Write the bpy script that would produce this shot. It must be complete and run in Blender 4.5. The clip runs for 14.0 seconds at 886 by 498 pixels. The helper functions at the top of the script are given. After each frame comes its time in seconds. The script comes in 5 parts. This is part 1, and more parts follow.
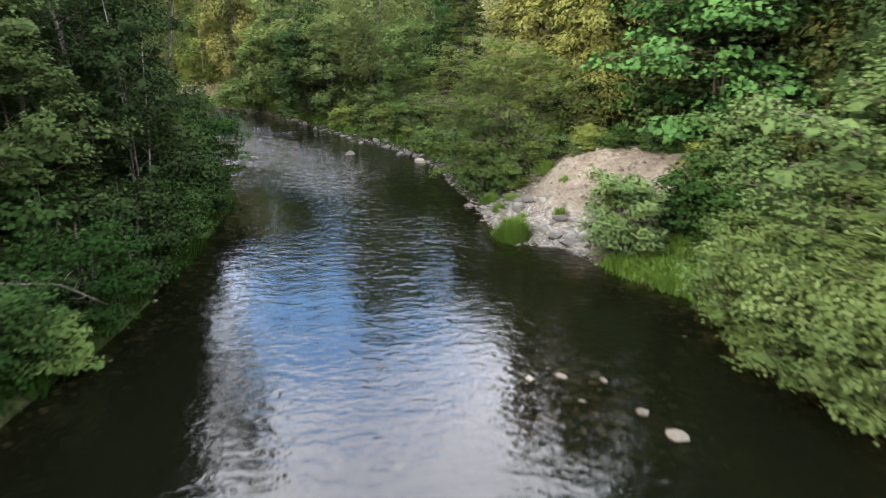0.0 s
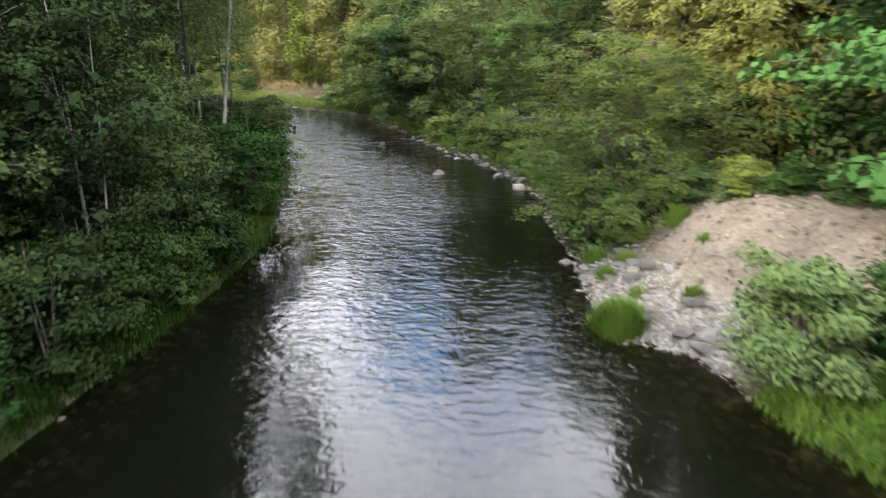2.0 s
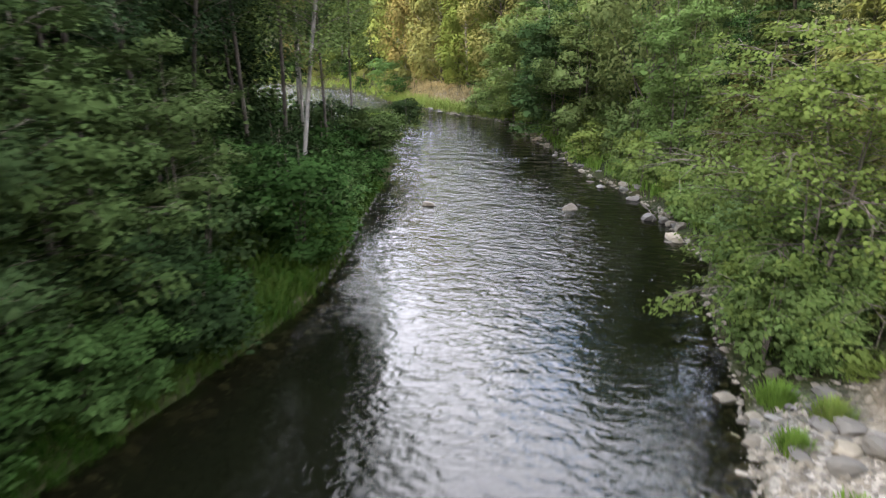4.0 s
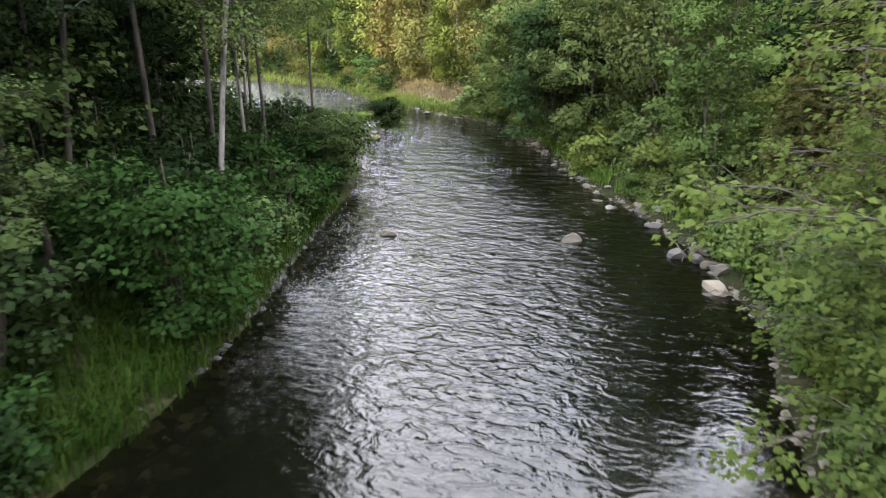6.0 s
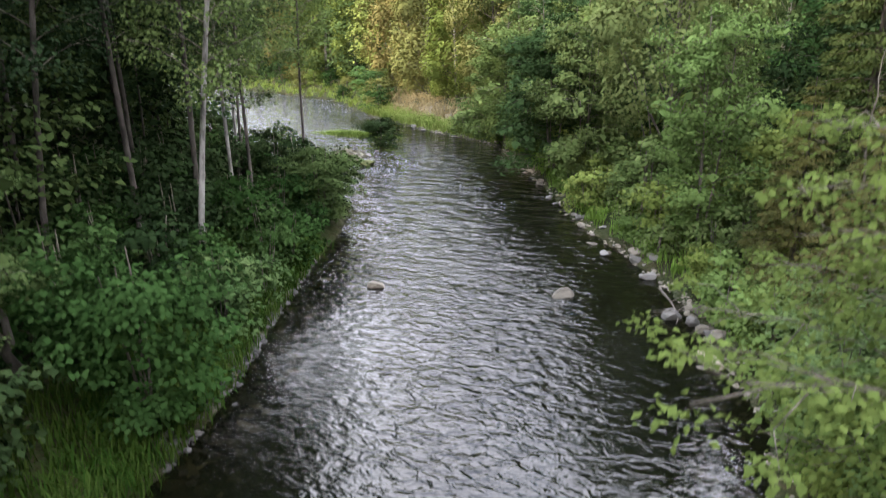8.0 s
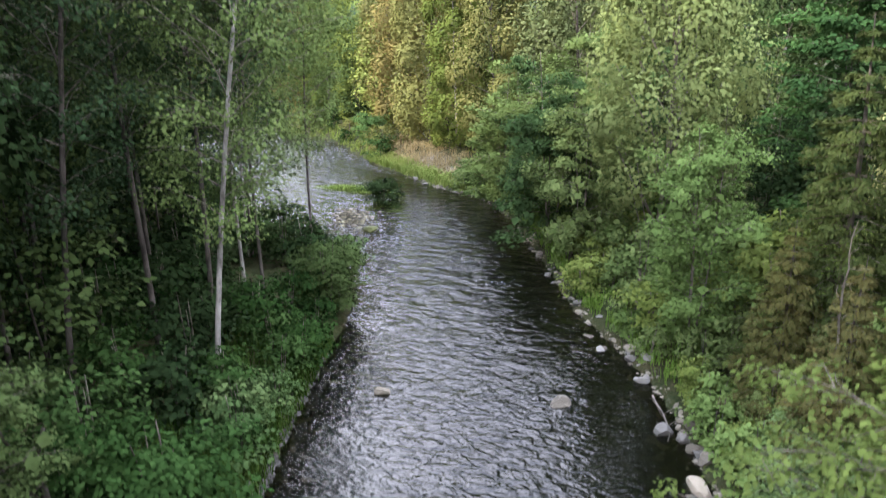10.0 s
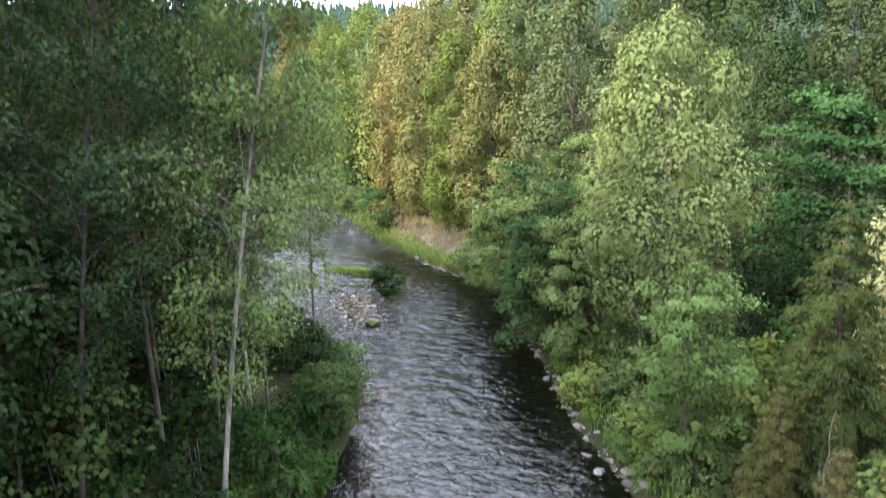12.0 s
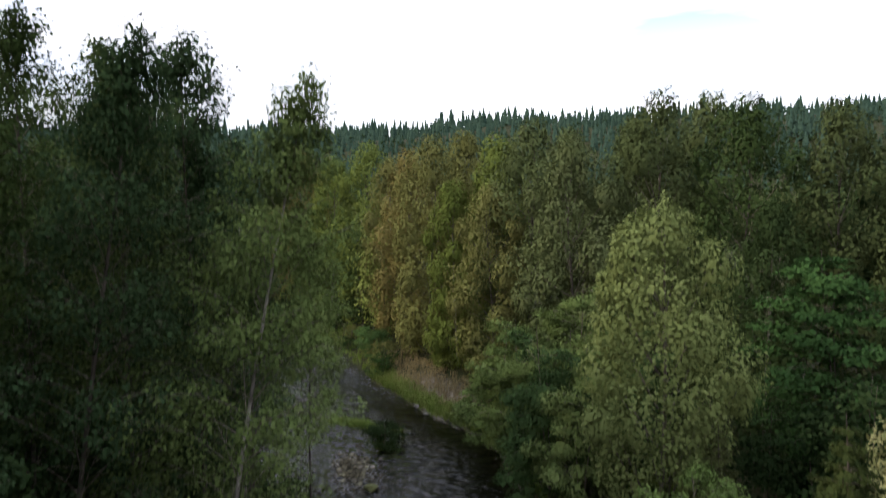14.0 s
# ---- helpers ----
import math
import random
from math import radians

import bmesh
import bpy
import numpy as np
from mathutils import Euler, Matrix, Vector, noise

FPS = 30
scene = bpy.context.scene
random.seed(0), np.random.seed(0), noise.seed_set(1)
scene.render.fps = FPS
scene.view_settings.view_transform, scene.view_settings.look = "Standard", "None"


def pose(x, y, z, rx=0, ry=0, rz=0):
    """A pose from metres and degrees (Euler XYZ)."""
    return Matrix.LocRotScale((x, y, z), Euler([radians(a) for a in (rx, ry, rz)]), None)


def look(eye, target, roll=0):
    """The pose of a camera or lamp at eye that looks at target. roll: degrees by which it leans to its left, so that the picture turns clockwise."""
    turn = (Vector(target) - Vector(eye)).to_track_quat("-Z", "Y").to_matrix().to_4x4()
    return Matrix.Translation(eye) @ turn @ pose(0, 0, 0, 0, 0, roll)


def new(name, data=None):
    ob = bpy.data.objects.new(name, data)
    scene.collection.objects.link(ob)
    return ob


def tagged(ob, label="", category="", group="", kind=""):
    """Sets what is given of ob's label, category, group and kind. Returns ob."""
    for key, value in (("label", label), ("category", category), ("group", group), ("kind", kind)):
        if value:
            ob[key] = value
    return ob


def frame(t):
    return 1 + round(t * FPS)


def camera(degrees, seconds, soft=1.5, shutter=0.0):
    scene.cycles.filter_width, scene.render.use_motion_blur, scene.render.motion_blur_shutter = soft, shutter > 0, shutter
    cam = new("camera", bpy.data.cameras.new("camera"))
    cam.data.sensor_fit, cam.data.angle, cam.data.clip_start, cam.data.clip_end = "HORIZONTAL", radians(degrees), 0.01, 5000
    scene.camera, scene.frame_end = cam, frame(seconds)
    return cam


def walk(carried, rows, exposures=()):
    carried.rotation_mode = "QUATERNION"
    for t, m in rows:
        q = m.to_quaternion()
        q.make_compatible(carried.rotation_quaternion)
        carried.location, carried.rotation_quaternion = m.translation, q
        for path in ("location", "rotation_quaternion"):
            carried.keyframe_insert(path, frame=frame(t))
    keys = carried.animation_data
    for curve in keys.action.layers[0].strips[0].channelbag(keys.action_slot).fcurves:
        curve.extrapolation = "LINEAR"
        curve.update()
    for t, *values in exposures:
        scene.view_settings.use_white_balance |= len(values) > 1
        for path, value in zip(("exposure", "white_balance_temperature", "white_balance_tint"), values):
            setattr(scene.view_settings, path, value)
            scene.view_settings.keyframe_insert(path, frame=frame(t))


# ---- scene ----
cam = camera(64.6, 14.0, soft=1.2, shutter=0.9)
METRES, EYE, TILT, LEAN, TURN = 40.0, 8.0, -17.0, 0.0, 0.0
ROWS = [
    (0.0, 0.0, 0.0, 0.0, 0.0, 0.0, -0.0),
    (0.5, 0.0124, 0.0544, 0.0157, 2.0, -0.04, -0.58),
    (1.0, 0.0233, 0.1088, 0.0314, 4.7, -0.1, -1.34),
    (1.5, 0.0323, 0.1639, 0.0474, 7.56, -0.22, -2.14),
    (2.0, 0.039, 0.2188, 0.0634, 10.64, -0.39, -3.0),
    (2.5, 0.0434, 0.2742, 0.0794, 14.44, -0.64, -4.05),
    (3.0, 0.0451, 0.3295, 0.0954, 19.58, -1.12, -5.45),
    (3.5, 0.0447, 0.3845, 0.1114, 24.3, -1.66, -6.63),
    (4.0, 0.0404, 0.4387, 0.1275, 24.45, -1.73, -6.73),
    (6.5, -0.0141, 0.6421, 0.1677, 24.71, -1.75, -6.86),
    (7.0, -0.0139, 0.648, 0.1734, 24.76, -1.8, -6.9),
    (7.5, -0.0128, 0.6464, 0.1906, 24.74, -1.88, -6.96),
    (8.0, -0.0134, 0.6415, 0.2125, 24.71, -1.95, -7.01),
    (10.5, -0.0133, 0.6012, 0.3216, 24.73, -0.18, -6.93),
    (11.0, -0.012, 0.5936, 0.3437, 24.73, 0.71, -6.93),
    (11.5, -0.0117, 0.5863, 0.3659, 24.73, 1.6, -6.9),
    (12.0, -0.012, 0.5798, 0.3883, 24.75, 2.51, -6.88),
    (12.5, -0.0124, 0.5737, 0.4109, 24.77, 4.4, -6.85),
    (13.0, -0.0122, 0.5685, 0.4314, 24.79, 6.63, -6.81),
    (13.5, -0.0123, 0.5626, 0.4534, 24.8, 9.07, -6.77),
    (14.0, -0.012, 0.5565, 0.4753, 24.8, 11.45, -6.8),
]
walk(cam, [(t, pose(0, 0, EYE, TILT, LEAN, TURN) @ pose(METRES * x, METRES * y, METRES * z, 90 + pitch, roll, yaw)) for t, x, y, z, yaw, pitch, roll in ROWS],
     exposures=[(0.0, 1.22, 6500, 10), (4.0, 1.34, 6500, 10), (8.0, 1.4, 6350, 11), (10.5, 1.48, 6000, 13.5), (12.5, 1.48, 6000, 13.5), (13.1, 0.92, 6100, 13), (13.5, 0.42, 6250, 12), (14.0, -0.53, 6400, 11)])
WATER_Z = 0.0

# ---- world, sun, exposure ----
world = bpy.data.worlds.new("world")
scene.world = world
world.use_nodes = True
wn, wl = world.node_tree.nodes, world.node_tree.links
wn.clear()
SUN_ELEV, SUN_BEARING = 30.0, -128.0
sky = wn.new("ShaderNodeTexSky")
sky.sky_type = "NISHITA"
sky.sun_disc = False
sky.sun_elevation = radians(SUN_ELEV)
sky.sun_rotation = radians(SUN_BEARING)
sky.air_density, sky.dust_density = 1.0, 0.7
coord = wn.new("ShaderNodeTexCoord")
stretch = wn.new("ShaderNodeMapping")
stretch.inputs["Scale"].default_value = (1.0, 1.0, 2.6)
cloud = wn.new("ShaderNodeTexNoise")
cloud.inputs["Scale"].default_value = 2.3
cloud.inputs["Detail"].default_value = 6
cloud.inputs["Roughness"].default_value = 0.55
cloud.inputs["Distortion"].default_value = 0.5
ramp = wn.new("ShaderNodeValToRGB")
ramp.color_ramp.elements[0].position, ramp.color_ramp.elements[0].color = 0.38, (0.72, 0.72, 0.72, 1)
ramp.color_ramp.elements[1].position, ramp.color_ramp.elements[1].color = 0.58, (1, 1, 1, 1)
veil = wn.new("ShaderNodeMix")
veil.data_type = "RGBA"
veil.inputs[7].default_value = (26.5, 26.2, 28.2, 1)
back = wn.new("ShaderNodeBackground")
back.inputs["Strength"].default_value = 0.15
wout = wn.new("ShaderNodeOutputWorld")
wl.new(coord.outputs["Generated"], stretch.inputs[0])
wl.new(stretch.outputs[0], cloud.inputs["Vector"])
wl.new(cloud.outputs["Fac"], ramp.inputs[0])
split = wn.new("ShaderNodeSeparateXYZ")
thin = wn.new("ShaderNodeMapRange")
thin.inputs["From Min"].default_value, thin.inputs["From Max"].default_value = 0.58, 0.95
thin.inputs["To Min"].default_value, thin.inputs["To Max"].default_value = 1.0, 0.4
haze = wn.new("ShaderNodeMath")
haze.operation = "MULTIPLY"
wl.new(coord.outputs["Generated"], split.inputs[0])
wl.new(split.outputs["Z"], thin.inputs["Value"])
rift = wn.new("ShaderNodeVectorMath")
rift.operation = "DISTANCE"
rift.inputs[1].default_value = (-0.13, 0.93, 0.35)
wl.new(coord.outputs["Generated"], rift.inputs[0])
ragged = wn.new("ShaderNodeMath")
ragged.operation = "MULTIPLY_ADD"
ragged.inputs[1].default_value = 0.5
wl.new(cloud.outputs["Fac"], ragged.inputs[0])
wl.new(rift.outputs["Value"], ragged.inputs[2])
blue = wn.new("ShaderNodeMapRange")
blue.inputs["From Min"].default_value, blue.inputs["From Max"].default_value = 0.37, 0.48
wl.new(ragged.outputs[0], blue.inputs["Value"])
covered = wn.new("ShaderNodeMath")
covered.operation = "MULTIPLY"
wl.new(ramp.outputs[0], covered.inputs[0])
wl.new(blue.outputs[0], covered.inputs[1])
wl.new(covered.outputs[0], haze.inputs[0])
wl.new(thin.outputs[0], haze.inputs[1])
low_haze = wn.new("ShaderNodeMapRange")
low_haze.inputs["From Min"].default_value, low_haze.inputs["From Max"].default_value = 0.12, 0.27
low_haze.inputs["To Min"].default_value, low_haze.inputs["To Max"].default_value = 0.9, 0.0
wl.new(split.outputs["Z"], low_haze.inputs["Value"])
both = wn.new("ShaderNodeMath")
both.operation = "MAXIMUM"
wl.new(haze.outputs[0], both.inputs[0])
wl.new(low_haze.outputs[0], both.inputs[1])
wl.new(both.outputs[0], veil.inputs[0])
glow = wn.new("ShaderNodeVectorMath")
glow.operation = "MULTIPLY"
glow.inputs[1].default_value = (3.0, 3.6, 4.1)
wl.new(sky.outputs[0], glow.inputs[0])
wl.new(glow.outputs[0], veil.inputs[6])
lift = wn.new("ShaderNodeMapRange")
lift.inputs["From Min"].default_value, lift.inputs["From Max"].default_value = 0.05, 0.65
lift.inputs["To Min"].default_value, lift.inputs["To Max"].default_value = 0.5, 1.3
wl.new(split.outputs["Z"], lift.inputs["Value"])
dome_light = wn.new("ShaderNodeVectorMath")
dome_light.operation = "SCALE"
wl.new(veil.outputs[2], dome_light.inputs[0])
wl.new(lift.outputs[0], dome_light.inputs["Scale"])
wl.new(dome_light.outputs[0], back.inputs[0])
wl.new(back.outputs[0], wout.inputs[0])

sun = new("sun", bpy.data.lights.new("sun", "SUN"))
sun.data.energy, sun.data.angle, sun.data.color = 5.0, radians(10), (1.0, 0.86, 0.66)
sb, se = radians(SUN_BEARING), radians(SUN_ELEV)
sun.matrix_world = look((300 * math.sin(sb) * math.cos(se), 300 * math.cos(sb) * math.cos(se), 300 * math.sin(se)), (0, 0, 0))


# ---- materials ----
def material(name):
    m = bpy.data.materials.new(name)
    m.use_nodes = True
    n = m.node_tree.nodes
    n.clear()
    return m, n, m.node_tree.links


def ramp_node(n, stops):
    r = n.new("ShaderNodeValToRGB")
    e = r.color_ramp.elements
    while len(e) < len(stops):
        e.new(0.5)
    for el, (pos, col) in zip(e, stops):
        el.position, el.color = pos, (*col, 1)
    return r


def noise_node(n, l, scale, detail=4, rough=0.55, vec=None):
    t = n.new("ShaderNodeTexNoise")
    t.inputs["Scale"].default_value, t.inputs["Detail"].default_value, t.inputs["Roughness"].default_value = scale, detail, rough
    if vec is not None:
        l.new(vec, t.inputs["Vector"])
    return t


def leaf_material(name, low, mid, high, spread=0.26, through_light=0.2):
    """Foliage: hue varies from leaf to leaf and from tree to tree; thin leaves let some light through."""
    m, n, l = material(name)
    geo, info = n.new("ShaderNodeNewGeometry"), n.new("ShaderNodeObjectInfo")
    a = n.new("ShaderNodeMath"); a.operation = "MULTIPLY_ADD"
    a.inputs[1].default_value = spread
    l.new(geo.outputs["Random Per Island"], a.inputs[0])
    b = n.new("ShaderNodeMath"); b.operation = "MULTIPLY"
    b.inputs[1].default_value = min(0.55, 1 - spread)
    l.new(info.outputs["Random"], b.inputs[0])
    l.new(b.outputs[0], a.inputs[2])
    tex = n.new("ShaderNodeTexCoord")
    big = noise_node(n, l, 0.8, 2, 0.5, tex.outputs["Object"])
    c = n.new("ShaderNodeMath"); c.operation = "MULTIPLY_ADD"
    c.inputs[1].default_value = 0.5
    l.new(big.outputs["Fac"], c.inputs[0])
    sub = n.new("ShaderNodeMath"); sub.operation = "SUBTRACT"; sub.inputs[1].default_value = 0.25 - max(0, 0.45 - spread) / 2
    l.new(a.outputs[0], sub.inputs[0])
    l.new(sub.outputs[0], c.inputs[2])
    r = ramp_node(n, [(0.0, low), (0.5, mid), (1.0, high)])
    l.new(c.outputs[0], r.inputs[0])
    p = n.new("ShaderNodeBsdfDiffuse")
    l.new(r.outputs[0], p.inputs["Color"])
    t = n.new("ShaderNodeBsdfTranslucent")
    l.new(r.outputs[0], t.inputs["Color"])
    mix = n.new("ShaderNodeMixShader")
    mix.inputs[0].default_value = through_light
    l.new(p.outputs[0], mix.inputs[1]); l.new(t.outputs[0], mix.inputs[2])
    o = n.new("ShaderNodeOutputMaterial")
    l.new(mix.outputs[0], o.inputs[0])
    return m


def bark_material(name, dark, light, patch=2.5, bias=0.5):
    m, n, l = material(name)
    tex = n.new("ShaderNodeTexCoord")
    mp = n.new("ShaderNodeMapping"); mp.inputs["Scale"].default_value = (1, 1, 0.35)
    l.new(tex.outputs["Object"], mp.inputs[0])
    a = noise_node(n, l, patch, 5, 0.65, mp.outputs[0])
    r = ramp_node(n, [(bias - 0.12, dark), (bias + 0.12, light)])
    l.new(a.outputs["Fac"], r.inputs[0])
    g = noise_node(n, l, 28, 4, 0.6, mp.outputs[0])
    bp = n.new("ShaderNodeBump"); bp.inputs["Strength"].default_value = 0.6; bp.inputs["Distance"].default_value = 0.03
    l.new(g.outputs["Fac"], bp.inputs["Height"])
    p = n.new("ShaderNodeBsdfPrincipled"); p.inputs["Roughness"].default_value = 0.85; p.inputs["Specular IOR Level"].default_value = 0.08
    l.new(r.outputs[0], p.inputs["Base Color"]); l.new(bp.outputs[0], p.inputs["Normal"])
    o = n.new("ShaderNodeOutputMaterial"); l.new(p.outputs[0], o.inputs[0])
    return m


def stone_material(name, cols, scale=3.0):
    m, n, l = material(name)
    tex, info, geo = n.new("ShaderNodeTexCoord"), n.new("ShaderNodeObjectInfo"), n.new("ShaderNodeNewGeometry")
    a = noise_node(n, l, scale, 6, 0.6, tex.outputs["Object"])
    add = n.new("ShaderNodeMath"); add.operation = "ADD"
    l.new(info.outputs["Random"], add.inputs[0]); l.new(geo.outputs["Random Per Island"], add.inputs[1])
    fr = n.new("ShaderNodeMath"); fr.operation = "FRACT"; l.new(add.outputs[0], fr.inputs[0])
    mad = n.new("ShaderNodeMath"); mad.operation = "MULTIPLY_ADD"; mad.inputs[1].default_value = 0.55
    l.new(fr.outputs[0], mad.inputs[0])
    s2 = n.new("ShaderNodeMath"); s2.operation = "MULTIPLY"; s2.inputs[1].default_value = 0.5
    l.new(a.outputs["Fac"], s2.inputs[0]); l.new(s2.outputs[0], mad.inputs[2])
    r = ramp_node(n, [(i / (len(cols) - 1), c) for i, c in enumerate(cols)])
    l.new(mad.outputs[0], r.inputs[0])
    g = noise_node(n, l, 18, 5, 0.6, tex.outputs["Object"])
    bp = n.new("ShaderNodeBump"); bp.inputs["Strength"].default_value = 0.5; bp.inputs["Distance"].default_value = 0.03
    l.new(g.outputs["Fac"], bp.inputs["Height"])
    p = n.new("ShaderNodeBsdfPrincipled"); p.inputs["Roughness"].default_value = 0.8; p.inputs["Specular IOR Level"].default_value = 0.15
    l.new(r.outputs[0], p.inputs["Base Color"]); l.new(bp.outputs[0], p.inputs["Normal"])
    o = n.new("ShaderNodeOutputMaterial"); l.new(p.outputs[0], o.inputs[0])
    return m


LEAF_ALDER = leaf_material("alder_leaf", (0.0207, 0.0338, 0.0109), (0.04, 0.0612, 0.0187), (0.0689, 0.0933, 0.0312))
LEAF_OLIVE = leaf_material("olive_alder_leaf", (0.0613, 0.0797, 0.0169), (0.108, 0.137, 0.0315), (0.175, 0.199, 0.0543))
LEAF_OPEN = leaf_material("open_alder_leaf", (0.0587, 0.0828, 0.0204), (0.103, 0.135, 0.0341), (0.177, 0.199, 0.0572), through_light=0.4)
LEAF_GREY = leaf_material("grey_green_leaf", (0.026, 0.047, 0.016), (0.05, 0.082, 0.027), (0.085, 0.118, 0.042))
LEAF_MID = leaf_material("fresh_alder_leaf", (0.038, 0.058, 0.017), (0.074, 0.104, 0.031), (0.12, 0.148, 0.05))
LEAF_WILLOW = leaf_material("willow_leaf", (0.0469, 0.0763, 0.0246), (0.082, 0.125, 0.0403), (0.129, 0.173, 0.0702))
LEAF_FRESH = leaf_material("fresh_yellow_green_leaf", (0.05, 0.08, 0.022), (0.09, 0.132, 0.036), (0.14, 0.185, 0.056))
LEAF_BRIGHT = leaf_material("bright_maple_leaf", (0.0306, 0.072, 0.0209), (0.063, 0.135, 0.0361), (0.104, 0.194, 0.057))
TAN_STONE = stone_material("tan_stone", [(0.09, 0.075, 0.052), (0.17, 0.143, 0.1), (0.26, 0.22, 0.16), (0.33, 0.29, 0.22)])
# Dark green leaf; the shade inside the woods is mixed into its colour.
LEAF_DARK = leaf_material("dark_shade_leaf", (0.00991, 0.0187, 0.00732), (0.0198, 0.033, 0.0117), (0.0385, 0.055, 0.019), through_light=0.15)
LEAF_TALL = leaf_material("tall_alder_leaf", (0.017, 0.033, 0.014), (0.033, 0.055, 0.0225), (0.058, 0.084, 0.037))
LEAF_MAPLE = leaf_material("maple_leaf", (0.0214, 0.0472, 0.0145), (0.0458, 0.0878, 0.0248), (0.0763, 0.126, 0.0414))
LEAF_POPLAR = leaf_material("poplar_leaf", (0.0729, 0.0979, 0.0292), (0.133, 0.157, 0.0535), (0.304, 0.275, 0.134), spread=0.2)
LEAF_YELLOW = leaf_material("turning_leaf", (0.0711, 0.0818, 0.023), (0.122, 0.123, 0.0403), (0.177, 0.156, 0.0647), spread=0.14)
LEAF_RUST = leaf_material("rust_leaf", (0.0869, 0.0772, 0.0229), (0.132, 0.112, 0.0371), (0.175, 0.142, 0.0568), spread=0.14)
LEAF_COTTON = leaf_material("cottonwood_leaf", (0.0372, 0.049, 0.018), (0.0683, 0.085, 0.0319), (0.111, 0.122, 0.055), spread=0.14)
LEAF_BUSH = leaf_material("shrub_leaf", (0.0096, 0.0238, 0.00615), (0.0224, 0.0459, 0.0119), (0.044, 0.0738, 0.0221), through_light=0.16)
# Bank grass darkened: the left bank's shade is put into its colour.
LEAF_SHADE_GRASS = leaf_material("shade_grass", (0.00984, 0.0252, 0.0042), (0.0213, 0.0462, 0.00756), (0.0492, 0.0697, 0.0151), 0.4)
LEAF_GRASS = leaf_material("bank_grass", (0.0572, 0.102, 0.0158), (0.1, 0.157, 0.027), (0.181, 0.195, 0.0563))
LEAF_DRY = leaf_material("dry_grass", (0.12, 0.09, 0.045), (0.19, 0.145, 0.075), (0.24, 0.2, 0.105))
LEAF_CEDAR = leaf_material("cedar_spray", (0.0435, 0.0575, 0.0157), (0.0851, 0.099, 0.0264), (0.136, 0.139, 0.0395), through_light=0.15)
LEAF_SPRUCE = leaf_material("spruce_needles", (0.024, 0.036, 0.014), (0.056, 0.062, 0.021), (0.115, 0.09, 0.03), through_light=0.12)
LEAF_NEEDLE = leaf_material("green_spruce_needles", (0.0195, 0.03, 0.0102), (0.039, 0.0494, 0.0146), (0.0809, 0.0687, 0.0219), through_light=0.12)
# Ridge firs: the haze of distance is mixed in as a bluer green.
LEAF_HAZED_FIR = leaf_material("hazed_far_fir", (0.0126, 0.0255, 0.02), (0.0252, 0.0454, 0.0318), (0.0405, 0.0636, 0.041), through_light=0.1)
BARK_PALE = bark_material("pale_bark", (0.034, 0.0289, 0.0238), (0.23, 0.212, 0.187), 2.2, 0.48)
BARK_DARK = bark_material("dark_bark", (0.0216, 0.018, 0.0144), (0.072, 0.0612, 0.0504), 3.0, 0.5)
BARK_TWIG = bark_material("twig_bark", (0.05, 0.042, 0.032), (0.14, 0.12, 0.095), 4.0, 0.5)
STONE = stone_material("river_stone", [(0.0323, 0.0279, 0.0213), (0.0768, 0.0659, 0.0491), (0.133, 0.115, 0.0853), (0.226, 0.198, 0.153)])
PALE_STONE = stone_material("pale_bank_stone", [(0.0484, 0.0443, 0.037), (0.0806, 0.0741, 0.0629), (0.121, 0.111, 0.0952), (0.194, 0.182, 0.157)])
# A darker, greyer version of river_stone, used along the left bank.
DARK_STONE = stone_material("dark_grey_stone", [(0.0144, 0.0133, 0.0116), (0.0288, 0.0266, 0.0231), (0.0504, 0.0462, 0.0408), (0.0864, 0.0798, 0.0707)])
MOSS_STONE = stone_material("mossy_stone", [(0.035, 0.04, 0.015), (0.07, 0.075, 0.025), (0.11, 0.11, 0.045), (0.16, 0.14, 0.08)])
COBBLE = stone_material("bed_cobble", [(0.015, 0.013, 0.009), (0.04, 0.035, 0.022), (0.1, 0.088, 0.048), (0.26, 0.24, 0.14)])


